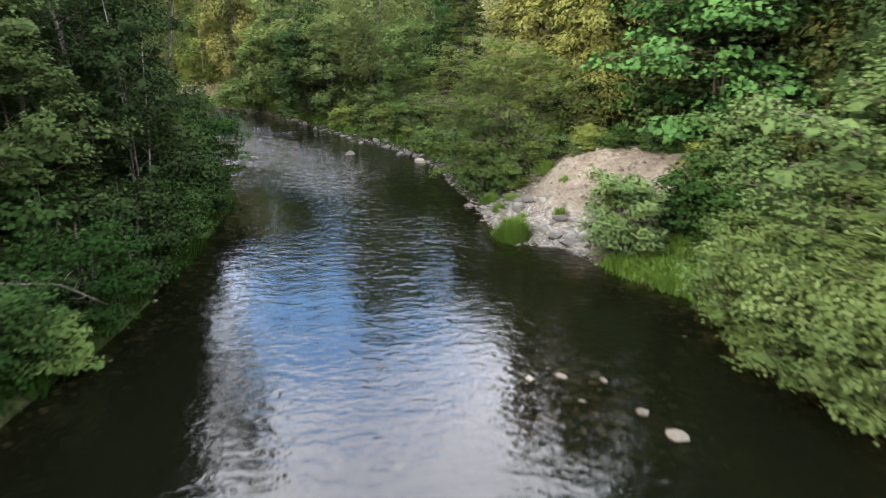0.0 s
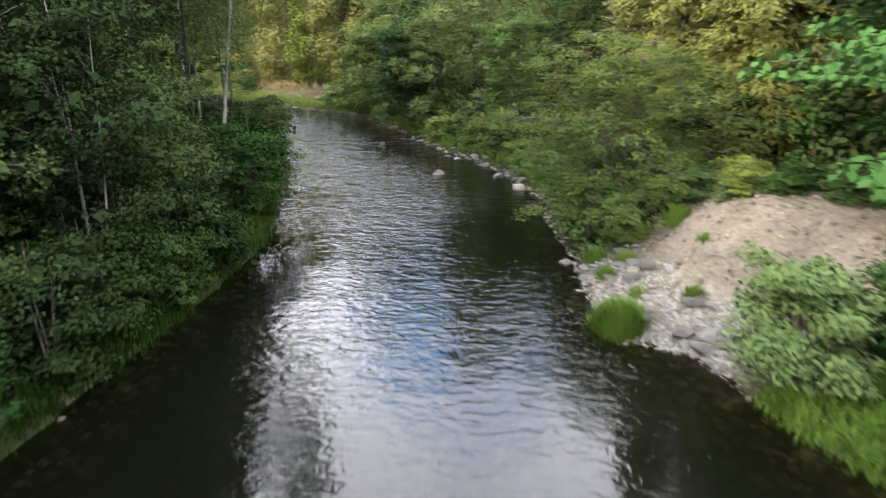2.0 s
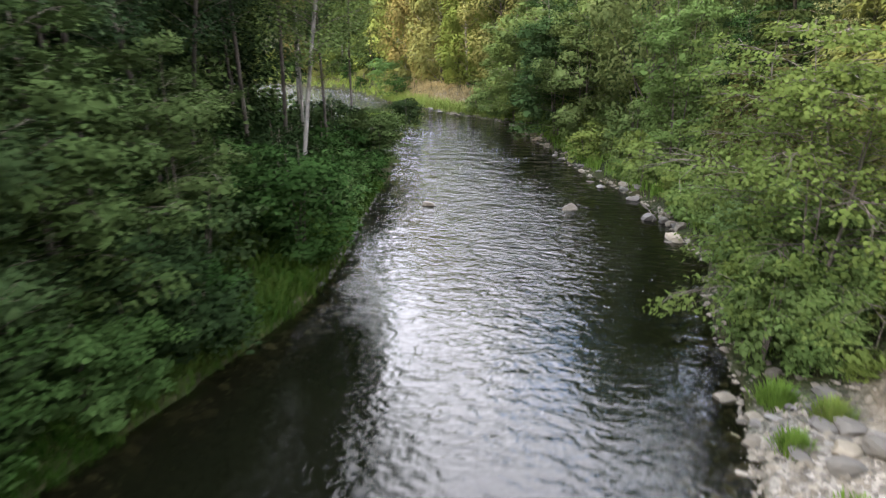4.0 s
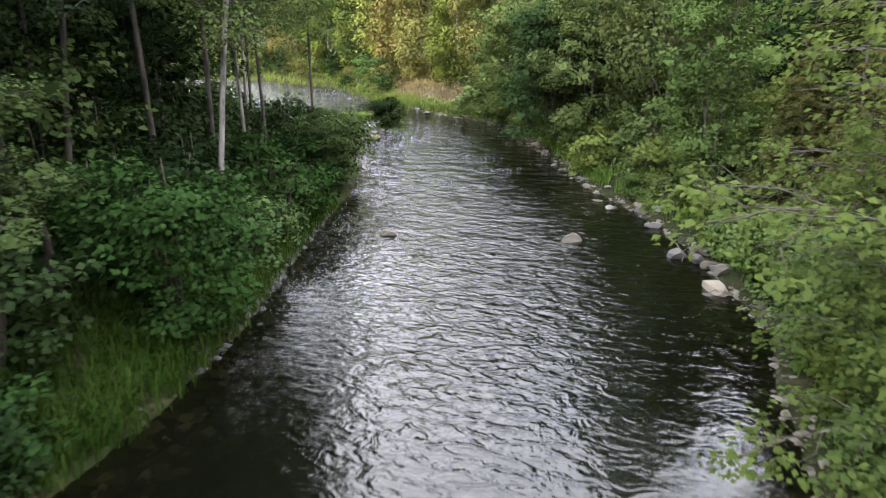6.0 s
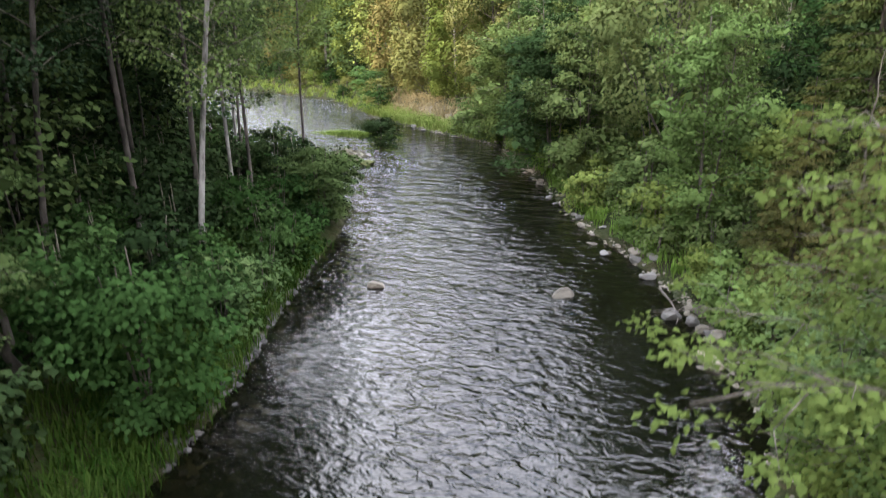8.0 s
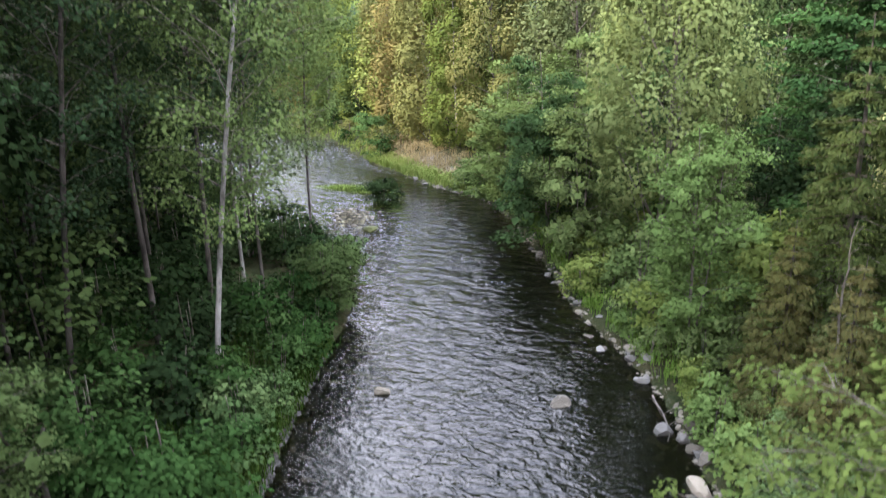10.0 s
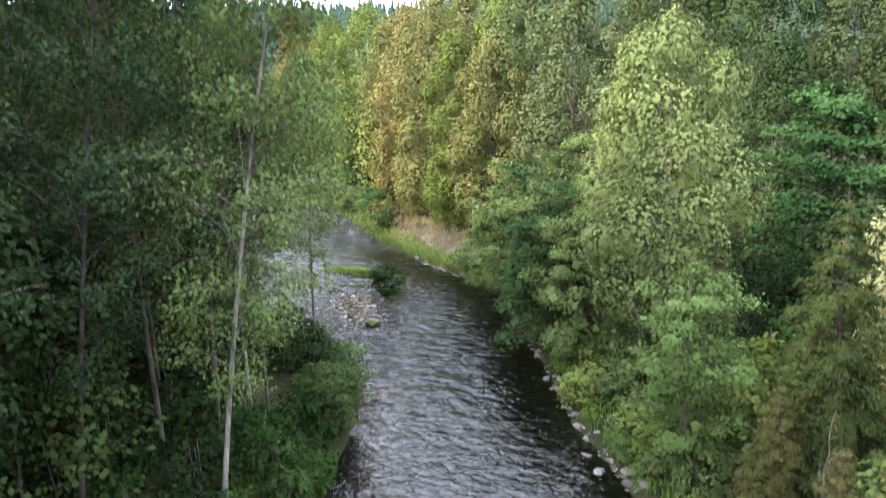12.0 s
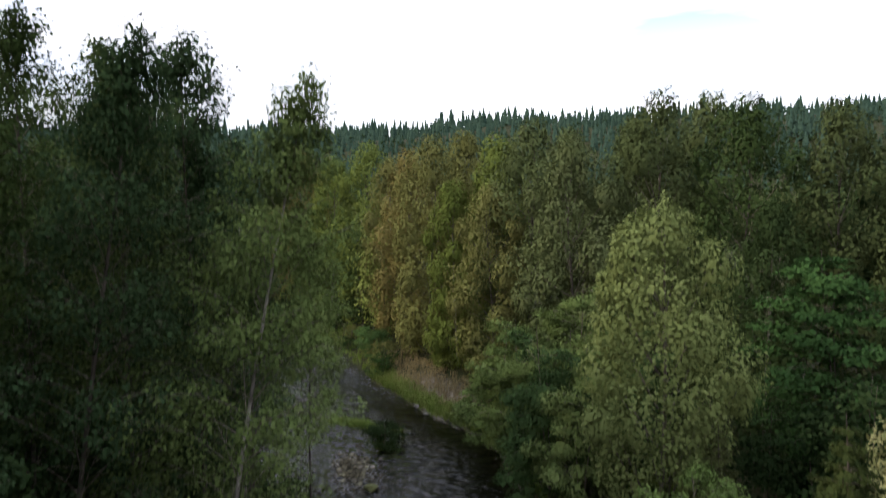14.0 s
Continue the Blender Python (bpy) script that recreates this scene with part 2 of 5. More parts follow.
def ground_material():
    """One sheet: leaf litter and moss in the woods, sand on the cut bank, gravel by the water, silty cobbles below it."""
    m, n, l = material("ground_soil")
    geo = n.new("ShaderNodeNewGeometry")
    pos = geo.outputs["Position"]
    a = noise_node(n, l, 0.5, 6, 0.6, pos)
    b = noise_node(n, l, 7.0, 5, 0.65, pos)
    soil = ramp_node(n, [(0.35, (0.012, 0.02, 0.006)), (0.5, (0.024, 0.027, 0.01)), (0.68, (0.05, 0.038, 0.02))])
    mixf = n.new("ShaderNodeMath"); mixf.operation = "MULTIPLY_ADD"; mixf.inputs[1].default_value = 0.5
    l.new(a.outputs["Fac"], mixf.inputs[0])
    hb = n.new("ShaderNodeMath"); hb.operation = "MULTIPLY"; hb.inputs[1].default_value = 0.5
    l.new(b.outputs["Fac"], hb.inputs[0]); l.new(hb.outputs[0], mixf.inputs[2])
    l.new(mixf.outputs[0], soil.inputs[0])
    sand = ramp_node(n, [(0.36, (0.082, 0.067, 0.048)), (0.5, (0.14, 0.117, 0.086)), (0.66, (0.2, 0.172, 0.134))])
    l.new(mixf.outputs[0], sand.inputs[0])
    vor = n.new("ShaderNodeTexVoronoi"); vor.inputs["Scale"].default_value = 12.0
    l.new(pos, vor.inputs["Vector"])
    grav = ramp_node(n, [(0.0, (0.06, 0.054, 0.045)), (0.4, (0.13, 0.117, 0.096)), (1.0, (0.24, 0.217, 0.183))])
    sep = n.new("ShaderNodeSeparateColor"); l.new(vor.outputs["Color"], sep.inputs[0]); l.new(sep.outputs[0], grav.inputs[0])
    vb = n.new("ShaderNodeTexVoronoi"); vb.inputs["Scale"].default_value = 3.2
    l.new(pos, vb.inputs["Vector"])
    bed = ramp_node(n, [(0.0, (0.01, 0.009, 0.005)), (0.6, (0.024, 0.02, 0.011)), (0.9, (0.05, 0.043, 0.024)), (1.0, (0.12, 0.1, 0.06))])
    sepb = n.new("ShaderNodeSeparateColor"); l.new(vb.outputs["Color"], sepb.inputs[0]); l.new(sepb.outputs[0], bed.inputs[0])

    def zone(name, under, over):
        at = n.new("ShaderNodeAttribute"); at.attribute_name = name
        k = n.new("ShaderNodeMath"); k.operation = "MULTIPLY_ADD"; k.inputs[1].default_value = 0.8
        l.new(b.outputs["Fac"], k.inputs[0])
        s = n.new("ShaderNodeMath"); s.operation = "MULTIPLY_ADD"; s.inputs[1].default_value = 2.0; s.inputs[2].default_value = -0.9
        l.new(at.outputs["Fac"], s.inputs[0]); l.new(s.outputs[0], k.inputs[2])
        k.use_clamp = True
        x = n.new("ShaderNodeMix"); x.data_type = "RGBA"
        l.new(k.outputs[0], x.inputs[0]); l.new(under, x.inputs[6]); l.new(over, x.inputs[7])
        return x.outputs[2]

    col = zone("sand", soil.outputs[0], sand.outputs[0])
    col = zone("gravel", col, grav.outputs[0])
    col = zone("bed", col, bed.outputs[0])
    lumpy = noise_node(n, l, 1.6, 6, 0.7, pos)
    relief = n.new("ShaderNodeMath"); relief.operation = "MULTIPLY_ADD"; relief.inputs[1].default_value = 3.0
    l.new(lumpy.outputs["Fac"], relief.inputs[0]); l.new(b.outputs["Fac"], relief.inputs[2])
    bp = n.new("ShaderNodeBump"); bp.inputs["Strength"].default_value = 0.8; bp.inputs["Distance"].default_value = 0.1
    l.new(relief.outputs[0], bp.inputs["Height"])
    p = n.new("ShaderNodeBsdfPrincipled"); p.inputs["Roughness"].default_value = 0.9; p.inputs["Specular IOR Level"].default_value = 0.05
    l.new(col, p.inputs["Base Color"]); l.new(bp.outputs[0], p.inputs["Normal"])
    o = n.new("ShaderNodeOutputMaterial"); l.new(p.outputs[0], o.inputs[0])
    return m


def water_material():
    """Clear brown-green river water: ripples of three sizes, livelier in the riffle upstream."""
    m, n, l = material("river_water")
    geo = n.new("ShaderNodeNewGeometry")
    mp = n.new("ShaderNodeMapping"); mp.inputs["Rotation"].default_value = (0, 0, radians(-20)); mp.inputs["Scale"].default_value = (0.75, 1.25, 1)
    l.new(geo.outputs["Position"], mp.inputs[0])
    big = noise_node(n, l, 0.9, 1, 0.5, mp.outputs[0])
    mid = noise_node(n, l, 2.5, 2, 0.5, mp.outputs[0]); mid.inputs["Distortion"].default_value = 0.9
    fine = noise_node(n, l, 7.0, 2, 0.5, mp.outputs[0])
    rough = n.new("ShaderNodeAttribute"); rough.attribute_name = "riffle"
    s1 = n.new("ShaderNodeMath"); s1.operation = "MULTIPLY_ADD"; s1.inputs[1].default_value = 1.3
    swell = n.new("ShaderNodeMath"); swell.operation = "MULTIPLY"; chop = n.new("ShaderNodeAttribute"); chop.attribute_name = "swell"
    l.new(big.outputs["Fac"], swell.inputs[0]); l.new(chop.outputs["Fac"], swell.inputs[1])
    l.new(mid.outputs["Fac"], s1.inputs[0]); l.new(swell.outputs[0], s1.inputs[2])
    s2 = n.new("ShaderNodeMath"); s2.operation = "MULTIPLY_ADD"; s2.inputs[1].default_value = 0.3
    l.new(fine.outputs["Fac"], s2.inputs[0]); l.new(s1.outputs[0], s2.inputs[2])
    s3 = n.new("ShaderNodeMath"); s3.operation = "MULTIPLY"
    l.new(s2.outputs[0], s3.inputs[0]); l.new(rough.outputs["Fac"], s3.inputs[1])
    bp = n.new("ShaderNodeBump"); bp.inputs["Strength"].default_value = 1.0; bp.inputs["Distance"].default_value = 0.3
    l.new(s3.outputs[0], bp.inputs["Height"])
    p = n.new("ShaderNodeBsdfPrincipled")
    p.inputs["Base Color"].default_value = (0.0022, 0.0025, 0.0012, 1)
    p.inputs["Roughness"].default_value = 0.04
    p.inputs["IOR"].default_value = 1.33
    l.new(bp.outputs[0], p.inputs["Normal"])
    clear = n.new("ShaderNodeBsdfPrincipled")
    clear.inputs["Base Color"].default_value = (0.46, 0.42, 0.29, 1)
    clear.inputs["Roughness"].default_value = 0.02
    clear.inputs["IOR"].default_value = 1.33
    clear.inputs["Transmission Weight"].default_value = 1.0
    l.new(bp.outputs[0], clear.inputs["Normal"])
    mur = n.new("ShaderNodeAttribute"); mur.attribute_name = "murk"
    mix = n.new("ShaderNodeMixShader")
    l.new(mur.outputs["Fac"], mix.inputs[0]); l.new(clear.outputs[0], mix.inputs[1]); l.new(p.outputs[0], mix.inputs[2])
    o = n.new("ShaderNodeOutputMaterial"); l.new(mix.outputs[0], o.inputs[0])
    return m


def foam_material():
    m, n, l = material("white_water")
    geo = n.new("ShaderNodeNewGeometry")
    r = ramp_node(n, [(0.0, (0.03, 0.032, 0.034)), (1.0, (0.13, 0.135, 0.14))])
    l.new(geo.outputs["Random Per Island"], r.inputs[0])
    p = n.new("ShaderNodeBsdfPrincipled"); p.inputs["Roughness"].default_value = 0.35
    l.new(r.outputs[0], p.inputs["Base Color"])
    o = n.new("ShaderNodeOutputMaterial"); l.new(p.outputs[0], o.inputs[0])
    return m


GROUND, WATER, FOAM = ground_material(), water_material(), foam_material()

# ---- the lie of the land ----
LEFT_BANK = [(-11, -160), (-10, -60), (-9.4, 0), (-9.3, 14), (-9.0, 18), (-9.3, 24), (-9.8, 30), (-10.4, 34), (-11.8, 38.3), (-13.8, 42.6), (-15.7, 47),
             (-17.9, 52.8), (-20.2, 57), (-24, 60.5), (-31, 63.5), (-39, 69.5), (-50, 76), (-64, 83), (-90, 90), (-150, 96), (-420, 100)]
RIGHT_BANK = [(13, -160), (12, -60), (10.8, 0), (9.8, 13.8), (8.5, 17), (7.8, 20.5), (6.3, 22.6), (5.2, 25), (4.5, 26.2), (2.9, 26.9), (2.0, 30), (1.5, 33.6), (0.6, 37.2),
              (0.1, 40), (-0.1, 43), (-1.1, 45.3), (-2.1, 47.9), (-3.3, 50.6), (-6, 54.6), (-8.7, 58), (-12.5, 65), (-17.2, 73), (-21.8, 79), (-28.6, 82.6), (-40, 91), (-54, 104.5),
              (-72, 113), (-100, 119), (-150, 124), (-420, 130)]
RIVER = LEFT_BANK + RIGHT_BANK[::-1]


def seg_dist(px, py, line):
    d = np.full(px.shape, 1e9)
    for (ax, ay), (bx, by) in zip(line[:-1], line[1:]):
        vx, vy = bx - ax, by - ay
        t = np.clip(((px - ax) * vx + (py - ay) * vy) / (vx * vx + vy * vy), 0, 1)
        d = np.minimum(d, np.hypot(px - ax - t * vx, py - ay - t * vy))
    return d


def in_river(px, py):
    inside = np.zeros(px.shape, bool)
    n = len(RIVER)
    for i in range(n):
        (ax, ay), (bx, by) = RIVER[i], RIVER[(i + 1) % n]
        if ay == by:
            continue
        cross = ((ay > py) != (by > py)) & (px < (bx - ax) * (py - ay) / (by - ay) + ax)
        inside ^= cross
    return inside


def wob(x, y, f, seed=0.0):
    return (np.sin(x * f + 1.3 + seed) * np.cos(y * f * 1.17 + seed * 2.1) + 0.6 * np.sin((x + y) * f * 1.9 + seed * 3.7 + 0.4)
            + 0.4 * np.sin((x - 1.6 * y) * f * 3.1 + seed)) / 2.0


def step(v, a, b):
    t = np.clip((v - a) / (b - a), 0, 1)
    return t * t * (3 - 2 * t)


def land(x, y):
    """Height, with the masks of sand, gravel and river bed, at points of the plan."""
    x, y = np.asarray(x, float), np.asarray(y, float)
    dl, dr = seg_dist(x, y, LEFT_BANK), seg_dist(x, y, RIGHT_BANK)
    wet = in_river(x, y)
    s = np.minimum(dl, dr)
    edge = s + 0.25 * wob(x, y, 1.9) * np.where(wet, 0, 1) * step(s, 0, 1.5)
    sandy = np.exp(-(((x - 6.0) / 5.5) ** 2 + ((y - 29.5) / 5.0) ** 2) ** 2)
    far_sand = np.exp(-((-(x + 30) * 0.8 + (y - 85.5) * 0.6) / 9.0) ** 4 - (((x + 30) * 0.6 + (y - 85.5) * 0.8) / 3.6) ** 4)
    left = 0.28 * step(edge, 0, 0.7) + 0.9 * step(edge, 0.4, 4) + 0.7 * step(edge, 4, 14) + 0.25 * wob(x, y, 0.33) * step(edge, 1, 6)
    right = 0.3 * step(edge, 0, 1.0) + 1.5 * step(edge, 0.8, 5.5) + np.minimum(5, 0.06 * np.maximum(0, edge - 5)) + 0.3 * wob(x, y, 0.27) * step(edge, 1, 6)
    cut = np.exp(-((y - 32) / 15) ** 4)
    right = right + cut * 0.9 * step(edge, 1.4, 5.5) + sandy * (0.3 * wob(x, y, 0.9, 3) + 0.1 * wob(x, y, 2.3) + 0.05 * wob(x, y, 5.3)) * step(edge, 0.8, 2.5) - far_sand * 0.6 * step(edge, 0.8, 5)
    up = np.where(dl < dr, left, right)
    depth = 0.1 + 0.30 * np.minimum(s, 2.6) + 0.12 * wob(x, y, 0.5) * step(s, 0.5, 2)
    bar = np.exp(-((-(x + 28) * 0.63 + (y - 69) * 0.77) / 11.0) ** 2 - (((x + 28) * 0.77 + (y - 69) * 0.63) / 4.2) ** 2)
    depth = depth * (1 - 0.93 * bar) + bar * 0.05 * wob(x, y, 2.6)
    crest = np.exp(-((-(x + 29.5) * 0.63 + (y - 70.5) * 0.77) / 4.5) ** 2 - (((x + 29.5) * 0.77 + (y - 70.5) * 0.63) / 1.7) ** 2)
    depth = depth - 0.16 * crest * (1 + 0.6 * wob(x, y, 1.7))
    isle = np.exp(-((x + 33.5) / 5.6) ** 4 - ((y - 76.6 + 0.05 * x) / 1.2) ** 4)
    depth = depth - 0.5 * isle
    shoal = np.exp(-((x - 3.2) / 2.6) ** 2 - ((y - 14.2) / 3.0) ** 2)
    depth = depth * (1 - 0.82 * shoal)
    ahead = -0.432 * x + 0.899 * (y - 26.8)
    side = 0.899 * x + 0.432 * (y - 26.8)
    hill = step(ahead, 330, 860) * (96 + 14 * np.tanh(side / 350) + 10 * wob(x, y, 0.008) + 6 * wob(x, y, 0.021, 2))
    hill = hill + step(np.abs(side), 260, 1200) * 60 + step(-ahead, 250, 900) * 50
    z = np.where(wet, -depth, up + hill)
    sand = np.where(wet, 0, np.maximum(sandy * step(edge, 1.0, 2.5), far_sand * step(edge, 1.0, 2.2)))
    shingle = np.where(dl < dr, step(y, 32, 36) * (1 - step(y, 46, 50)) * 0.35, 0.3)
    gravel = np.where(wet, 0, np.maximum(shingle * (1 - step(edge, 0.2, 0.7)), sandy * (1 - step(edge, 1.2, 3.4))))
    return z, sand, gravel, wet.astype(float) + 0.0


def ground_z(x, y):
    return float(land(np.array([x]), np.array([y]))[0][0])


def graded(lo, hi, fine, far, growth=1.12):
    a = list(np.arange(lo, hi, fine))
    for sgn in (-1, 1):
        v, d, out = (lo if sgn < 0 else a[-1]), fine, []
        while abs(v) < far:
            d *= growth
            v += sgn * d
            out.append(v)
        a = out[::-1] + a if sgn < 0 else a + out
    return np.array(a)


def sheet(name, xs, ys, z, mat):
    gx, gy = len(xs), len(ys)
    X, Y = np.meshgrid(xs, ys)
    co = np.stack([X.ravel(), Y.ravel(), z.ravel()], 1)
    idx = np.arange(gx * gy).reshape(gy, gx)
    f = np.stack([idx[:-1, :-1], idx[:-1, 1:], idx[1:, 1:], idx[1:, :-1]], -1).reshape(-1, 4)
    return mesh_object(name, co, f, mat)


def mesh_data(name, co, faces, mats, smooth=True, mat_index=None):
    """A mesh from arrays; faces is an (n, 3) or (n, 4) array."""
    me = bpy.data.meshes.new(name)
    co, faces = np.asarray(co, np.float32), np.asarray(faces, np.int32)
    k = faces.shape[1]
    me.vertices.add(len(co)); me.vertices.foreach_set("co", co.ravel())
    me.loops.add(faces.size); me.loops.foreach_set("vertex_index", faces.ravel())
    me.polygons.add(len(faces))
    me.polygons.foreach_set("loop_start", np.arange(0, faces.size, k, dtype=np.int32))
    me.polygons.foreach_set("loop_total", np.full(len(faces), k, np.int32))
    me.update(calc_edges=True)
    if smooth:
        me.polygons.foreach_set("use_smooth", np.ones(len(faces), bool))
    for mt in mats if isinstance(mats, (list, tuple)) else [mats]:
        me.materials.append(mt)
    return me


def mesh_object(name, co, faces, mat, smooth=True):
    return new(name, mesh_data(name, co, faces, mat, smooth))


def attribute(ob, name, values):
    at = ob.data.attributes.new(name, "FLOAT", "POINT")
    at.data.foreach_set("value", np.asarray(values, np.float32).ravel())


gxs, gys = graded(-46, 26, 0.55, 3200), graded(4, 108, 0.55, 3200)
GX, GY = np.meshgrid(gxs, gys)
gz, gsand, ggravel, gbed = land(GX.ravel(), GY.ravel())
ground = tagged(sheet("ground", gxs, gys, gz.reshape(GX.shape), GROUND), "forest floor with sandy cut bank, gravel margins and cobbled river bed", "ground", kind="structure")
attribute(ground, "sand", gsand); attribute(ground, "gravel", ggravel); attribute(ground, "bed", gbed)

wxs, wys = np.arange(-200, 22, 1.0), np.arange(-150, 140, 1.0)
WX, WY = np.meshgrid(wxs, wys)
wet = in_river(WX.ravel(), WY.ravel()) | (np.minimum(seg_dist(WX.ravel(), WY.ravel(), LEFT_BANK), seg_dist(WX.ravel(), WY.ravel(), RIGHT_BANK)) < 1.6)
widx = np.arange(WX.size).reshape(WX.shape)
wf = np.stack([widx[:-1, :-1], widx[:-1, 1:], widx[1:, 1:], widx[1:, :-1]], -1).reshape(-1, 4)
wf = wf[wet[wf].any(1)]
used, inv = np.unique(wf.ravel(), return_inverse=True)
wco = np.stack([WX.ravel()[used], WY.ravel()[used], np.full(len(used), WATER_Z)], 1)
water = tagged(mesh_object("water", wco, inv.reshape(-1, 4), WATER), "clear brown-green river water rippling between wooded banks", "river", kind="structure")
wz = -land(wco[:, 0], wco[:, 1])[0]
wr = seg_dist(wco[:, 0], wco[:, 1], RIGHT_BANK)
wl_ = seg_dist(wco[:, 0], wco[:, 1], LEFT_BANK)
slack = (1 - 0.7 * (1 - step(wl_, 2.0, 6.0)) * step(wco[:, 1], 22, 30) * (1 - step(wco[:, 1], 42, 48))) * (1 - 0.74 * (1 - step(wr, 2.0, 6.5)) * step(wco[:, 1], 26, 34) * (1 - step(wco[:, 1], 84, 95)))
bar_wave = np.exp(-((wco[:, 0] + 26) / 7) ** 2 - ((wco[:, 1] - 67) / 7) ** 2)
attribute(water, "riffle", slack * (0.045 + 0.08 * step(wco[:, 1], 20, 33) + 0.2 * step(wco[:, 1], 33, 42) + 0.16 * step(wco[:, 1], 48, 60) + 0.1 * step(wco[:, 1], 78, 92)) + 0.4 * bar_wave + 0.03 * wob(wco[:, 0], wco[:, 1], 0.35))
attribute(water, "swell", 0.9 + 2.4 * step(wco[:, 1], 44, 62))
attribute(water, "murk", 0.55 + 0.43 * step(wz, 0.1, 0.75))
water.visible_shadow = False


# ---- growing things ----
def tube(parts, pts, radii, sides=6):
    """Adds a tapering tube along pts to the lists (points, quads)."""
    co, fa = parts
    pts = np.asarray(pts, float)
    base = sum(len(c) for c in co)
    tang = np.gradient(pts, axis=0)
    tang /= np.linalg.norm(tang, axis=1)[:, None] + 1e-9
    ref = np.array([0.0, 0.0, 1.0]) if abs(tang[0, 2]) < 0.8 else np.array([1.0, 0.0, 0.0])
    u = np.cross(tang, ref); u /= np.linalg.norm(u, axis=1)[:, None] + 1e-9
    v = np.cross(tang, u)
    ang = np.linspace(0, 2 * np.pi, sides, endpoint=False)
    ring = pts[:, None] + np.asarray(radii)[:, None, None] * (np.cos(ang)[None, :, None] * u[:, None] + np.sin(ang)[None, :, None] * v[:, None])
    co.append(ring.reshape(-1, 3))
    n = len(pts)
    i, j = np.meshgrid(np.arange(n - 1), np.arange(sides), indexing="ij")
    a, b = base + i * sides + j, base + i * sides + (j + 1) % sides
    fa.append(np.stack([a, b, b + sides, a + sides], -1).reshape(-1, 4))


def wood_mesh(name, parts, bark):
    if not parts[0]:
        return None
    return mesh_data(name, np.concatenate(parts[0]), np.concatenate(parts[1]), bark)


def leaf_quads(rng, at, axis, size, width=0.74, tilt=0.48, droop=0.25, bulge=None, face=0.0):
    """A folded leaf at each point: axis gives the way it points, tilt how far its face strays from level."""
    n = len(at)
    d = axis + rng.normal(0, 0.55, (n, 3))
    d[:, 2] -= droop
    d /= np.linalg.norm(d, axis=1)[:, None] + 1e-9
    up = np.array([0, 0, 1.0]) + rng.normal(0, tilt, (n, 3))
    if face:
        up = up * (1 - face) + face * bulge / (np.linalg.norm(bulge, axis=1)[:, None] + 1e-9)
        d -= up * ((d * up).sum(1) / (up * up).sum(1))[:, None] * face
        d /= np.linalg.norm(d, axis=1)[:, None] + 1e-9
    side = np.cross(d, up); side /= np.linalg.norm(side, axis=1)[:, None] + 1e-9
    nor = np.cross(side, d)
    s = np.asarray(size).reshape(-1, 1) * rng.uniform(0.7, 1.3, (n, 1))
    fold = nor * s * rng.uniform(0.02, 0.16, (n, 1))
    p0, p2 = at - d * s * 0.5, at + d * s * 0.5 - nor * s * 0.1
    p1, p3 = at + side * s * width * 0.5 + fold, at - side * s * width * 0.5 + fold
    if bulge is not None:
        away = ((nor * bulge).sum(1) < 0)[:, None]
        p1, p3 = np.where(away, p3, p1), np.where(away, p1, p3)
    return np.stack([p0, p1, p2, p3], 1).reshape(-1, 3), np.arange(4 * n).reshape(-1, 4)


def soft_normals(me, bulge, crisp=0.75):
    """Leaves shade as one billowing mass: each takes mostly the way its clump faces."""
    n = len(bulge)
    co = np.empty(len(me.vertices) * 3, np.float32)
    me.vertices.foreach_get("co", co)
    q = co.reshape(n, 4, 3)
    flat = np.cross(q[:, 2] - q[:, 0], q[:, 3] - q[:, 1])
    flat /= np.linalg.norm(flat, axis=1)[:, None] + 1e-9
    v = bulge / (np.linalg.norm(bulge, axis=1)[:, None] + 1e-9)
    flat *= np.where((flat * v).sum(1) < 0, -1, 1)[:, None]
    v = v + crisp * flat
    v /= np.linalg.norm(v, axis=1)[:, None] + 1e-9
    me.polygons.foreach_set("use_smooth", np.ones(n, bool))
    me.normals_split_custom_set_from_vertices(np.repeat(v, 4, 0))


CUBE = np.array([(-1, -1, -1), (1, -1, -1), (1, 1, -1), (-1, 1, -1), (-1, -1, 1), (1, -1, 1), (1, 1, 1), (-1, 1, 1)], float) / math.sqrt(3)
CUBE_QUADS = np.array([(0, 3, 2, 1), (4, 5, 6, 7), (0, 1, 5, 4), (1, 2, 6, 5), (2, 3, 7, 6), (3, 0, 4, 7)])


def lumps(rng, hearts, flat):
    """Dense inner foliage of each clump: a small crooked lump that the leaves cover."""
    n = len(hearts)
    q = rng.normal(0, 1, (n, 4)); q /= np.linalg.norm(q, axis=1)[:, None]
    w, x, y, z = q.T
    rot = np.stack([1 - 2 * (y * y + z * z), 2 * (x * y - w * z), 2 * (x * z + w * y), 2 * (x * y + w * z), 1 - 2 * (x * x + z * z), 2 * (y * z - w * x),
                    2 * (x * z - w * y), 2 * (y * z + w * x), 1 - 2 * (x * x + y * y)], 1).reshape(n, 3, 3)
    v = np.einsum("nij,kj->nki", rot, CUBE) * rng.uniform(0.7, 1.2, (n, 8, 1))
    v *= np.array([1, 1, max(0.5, flat)])
    co = hearts[:, None, :3] + v * hearts[:, None, 3:4]
    return co.reshape(-1, 3), (np.arange(n)[:, None, None] * 8 + CUBE_QUADS[None]).reshape(-1, 4)


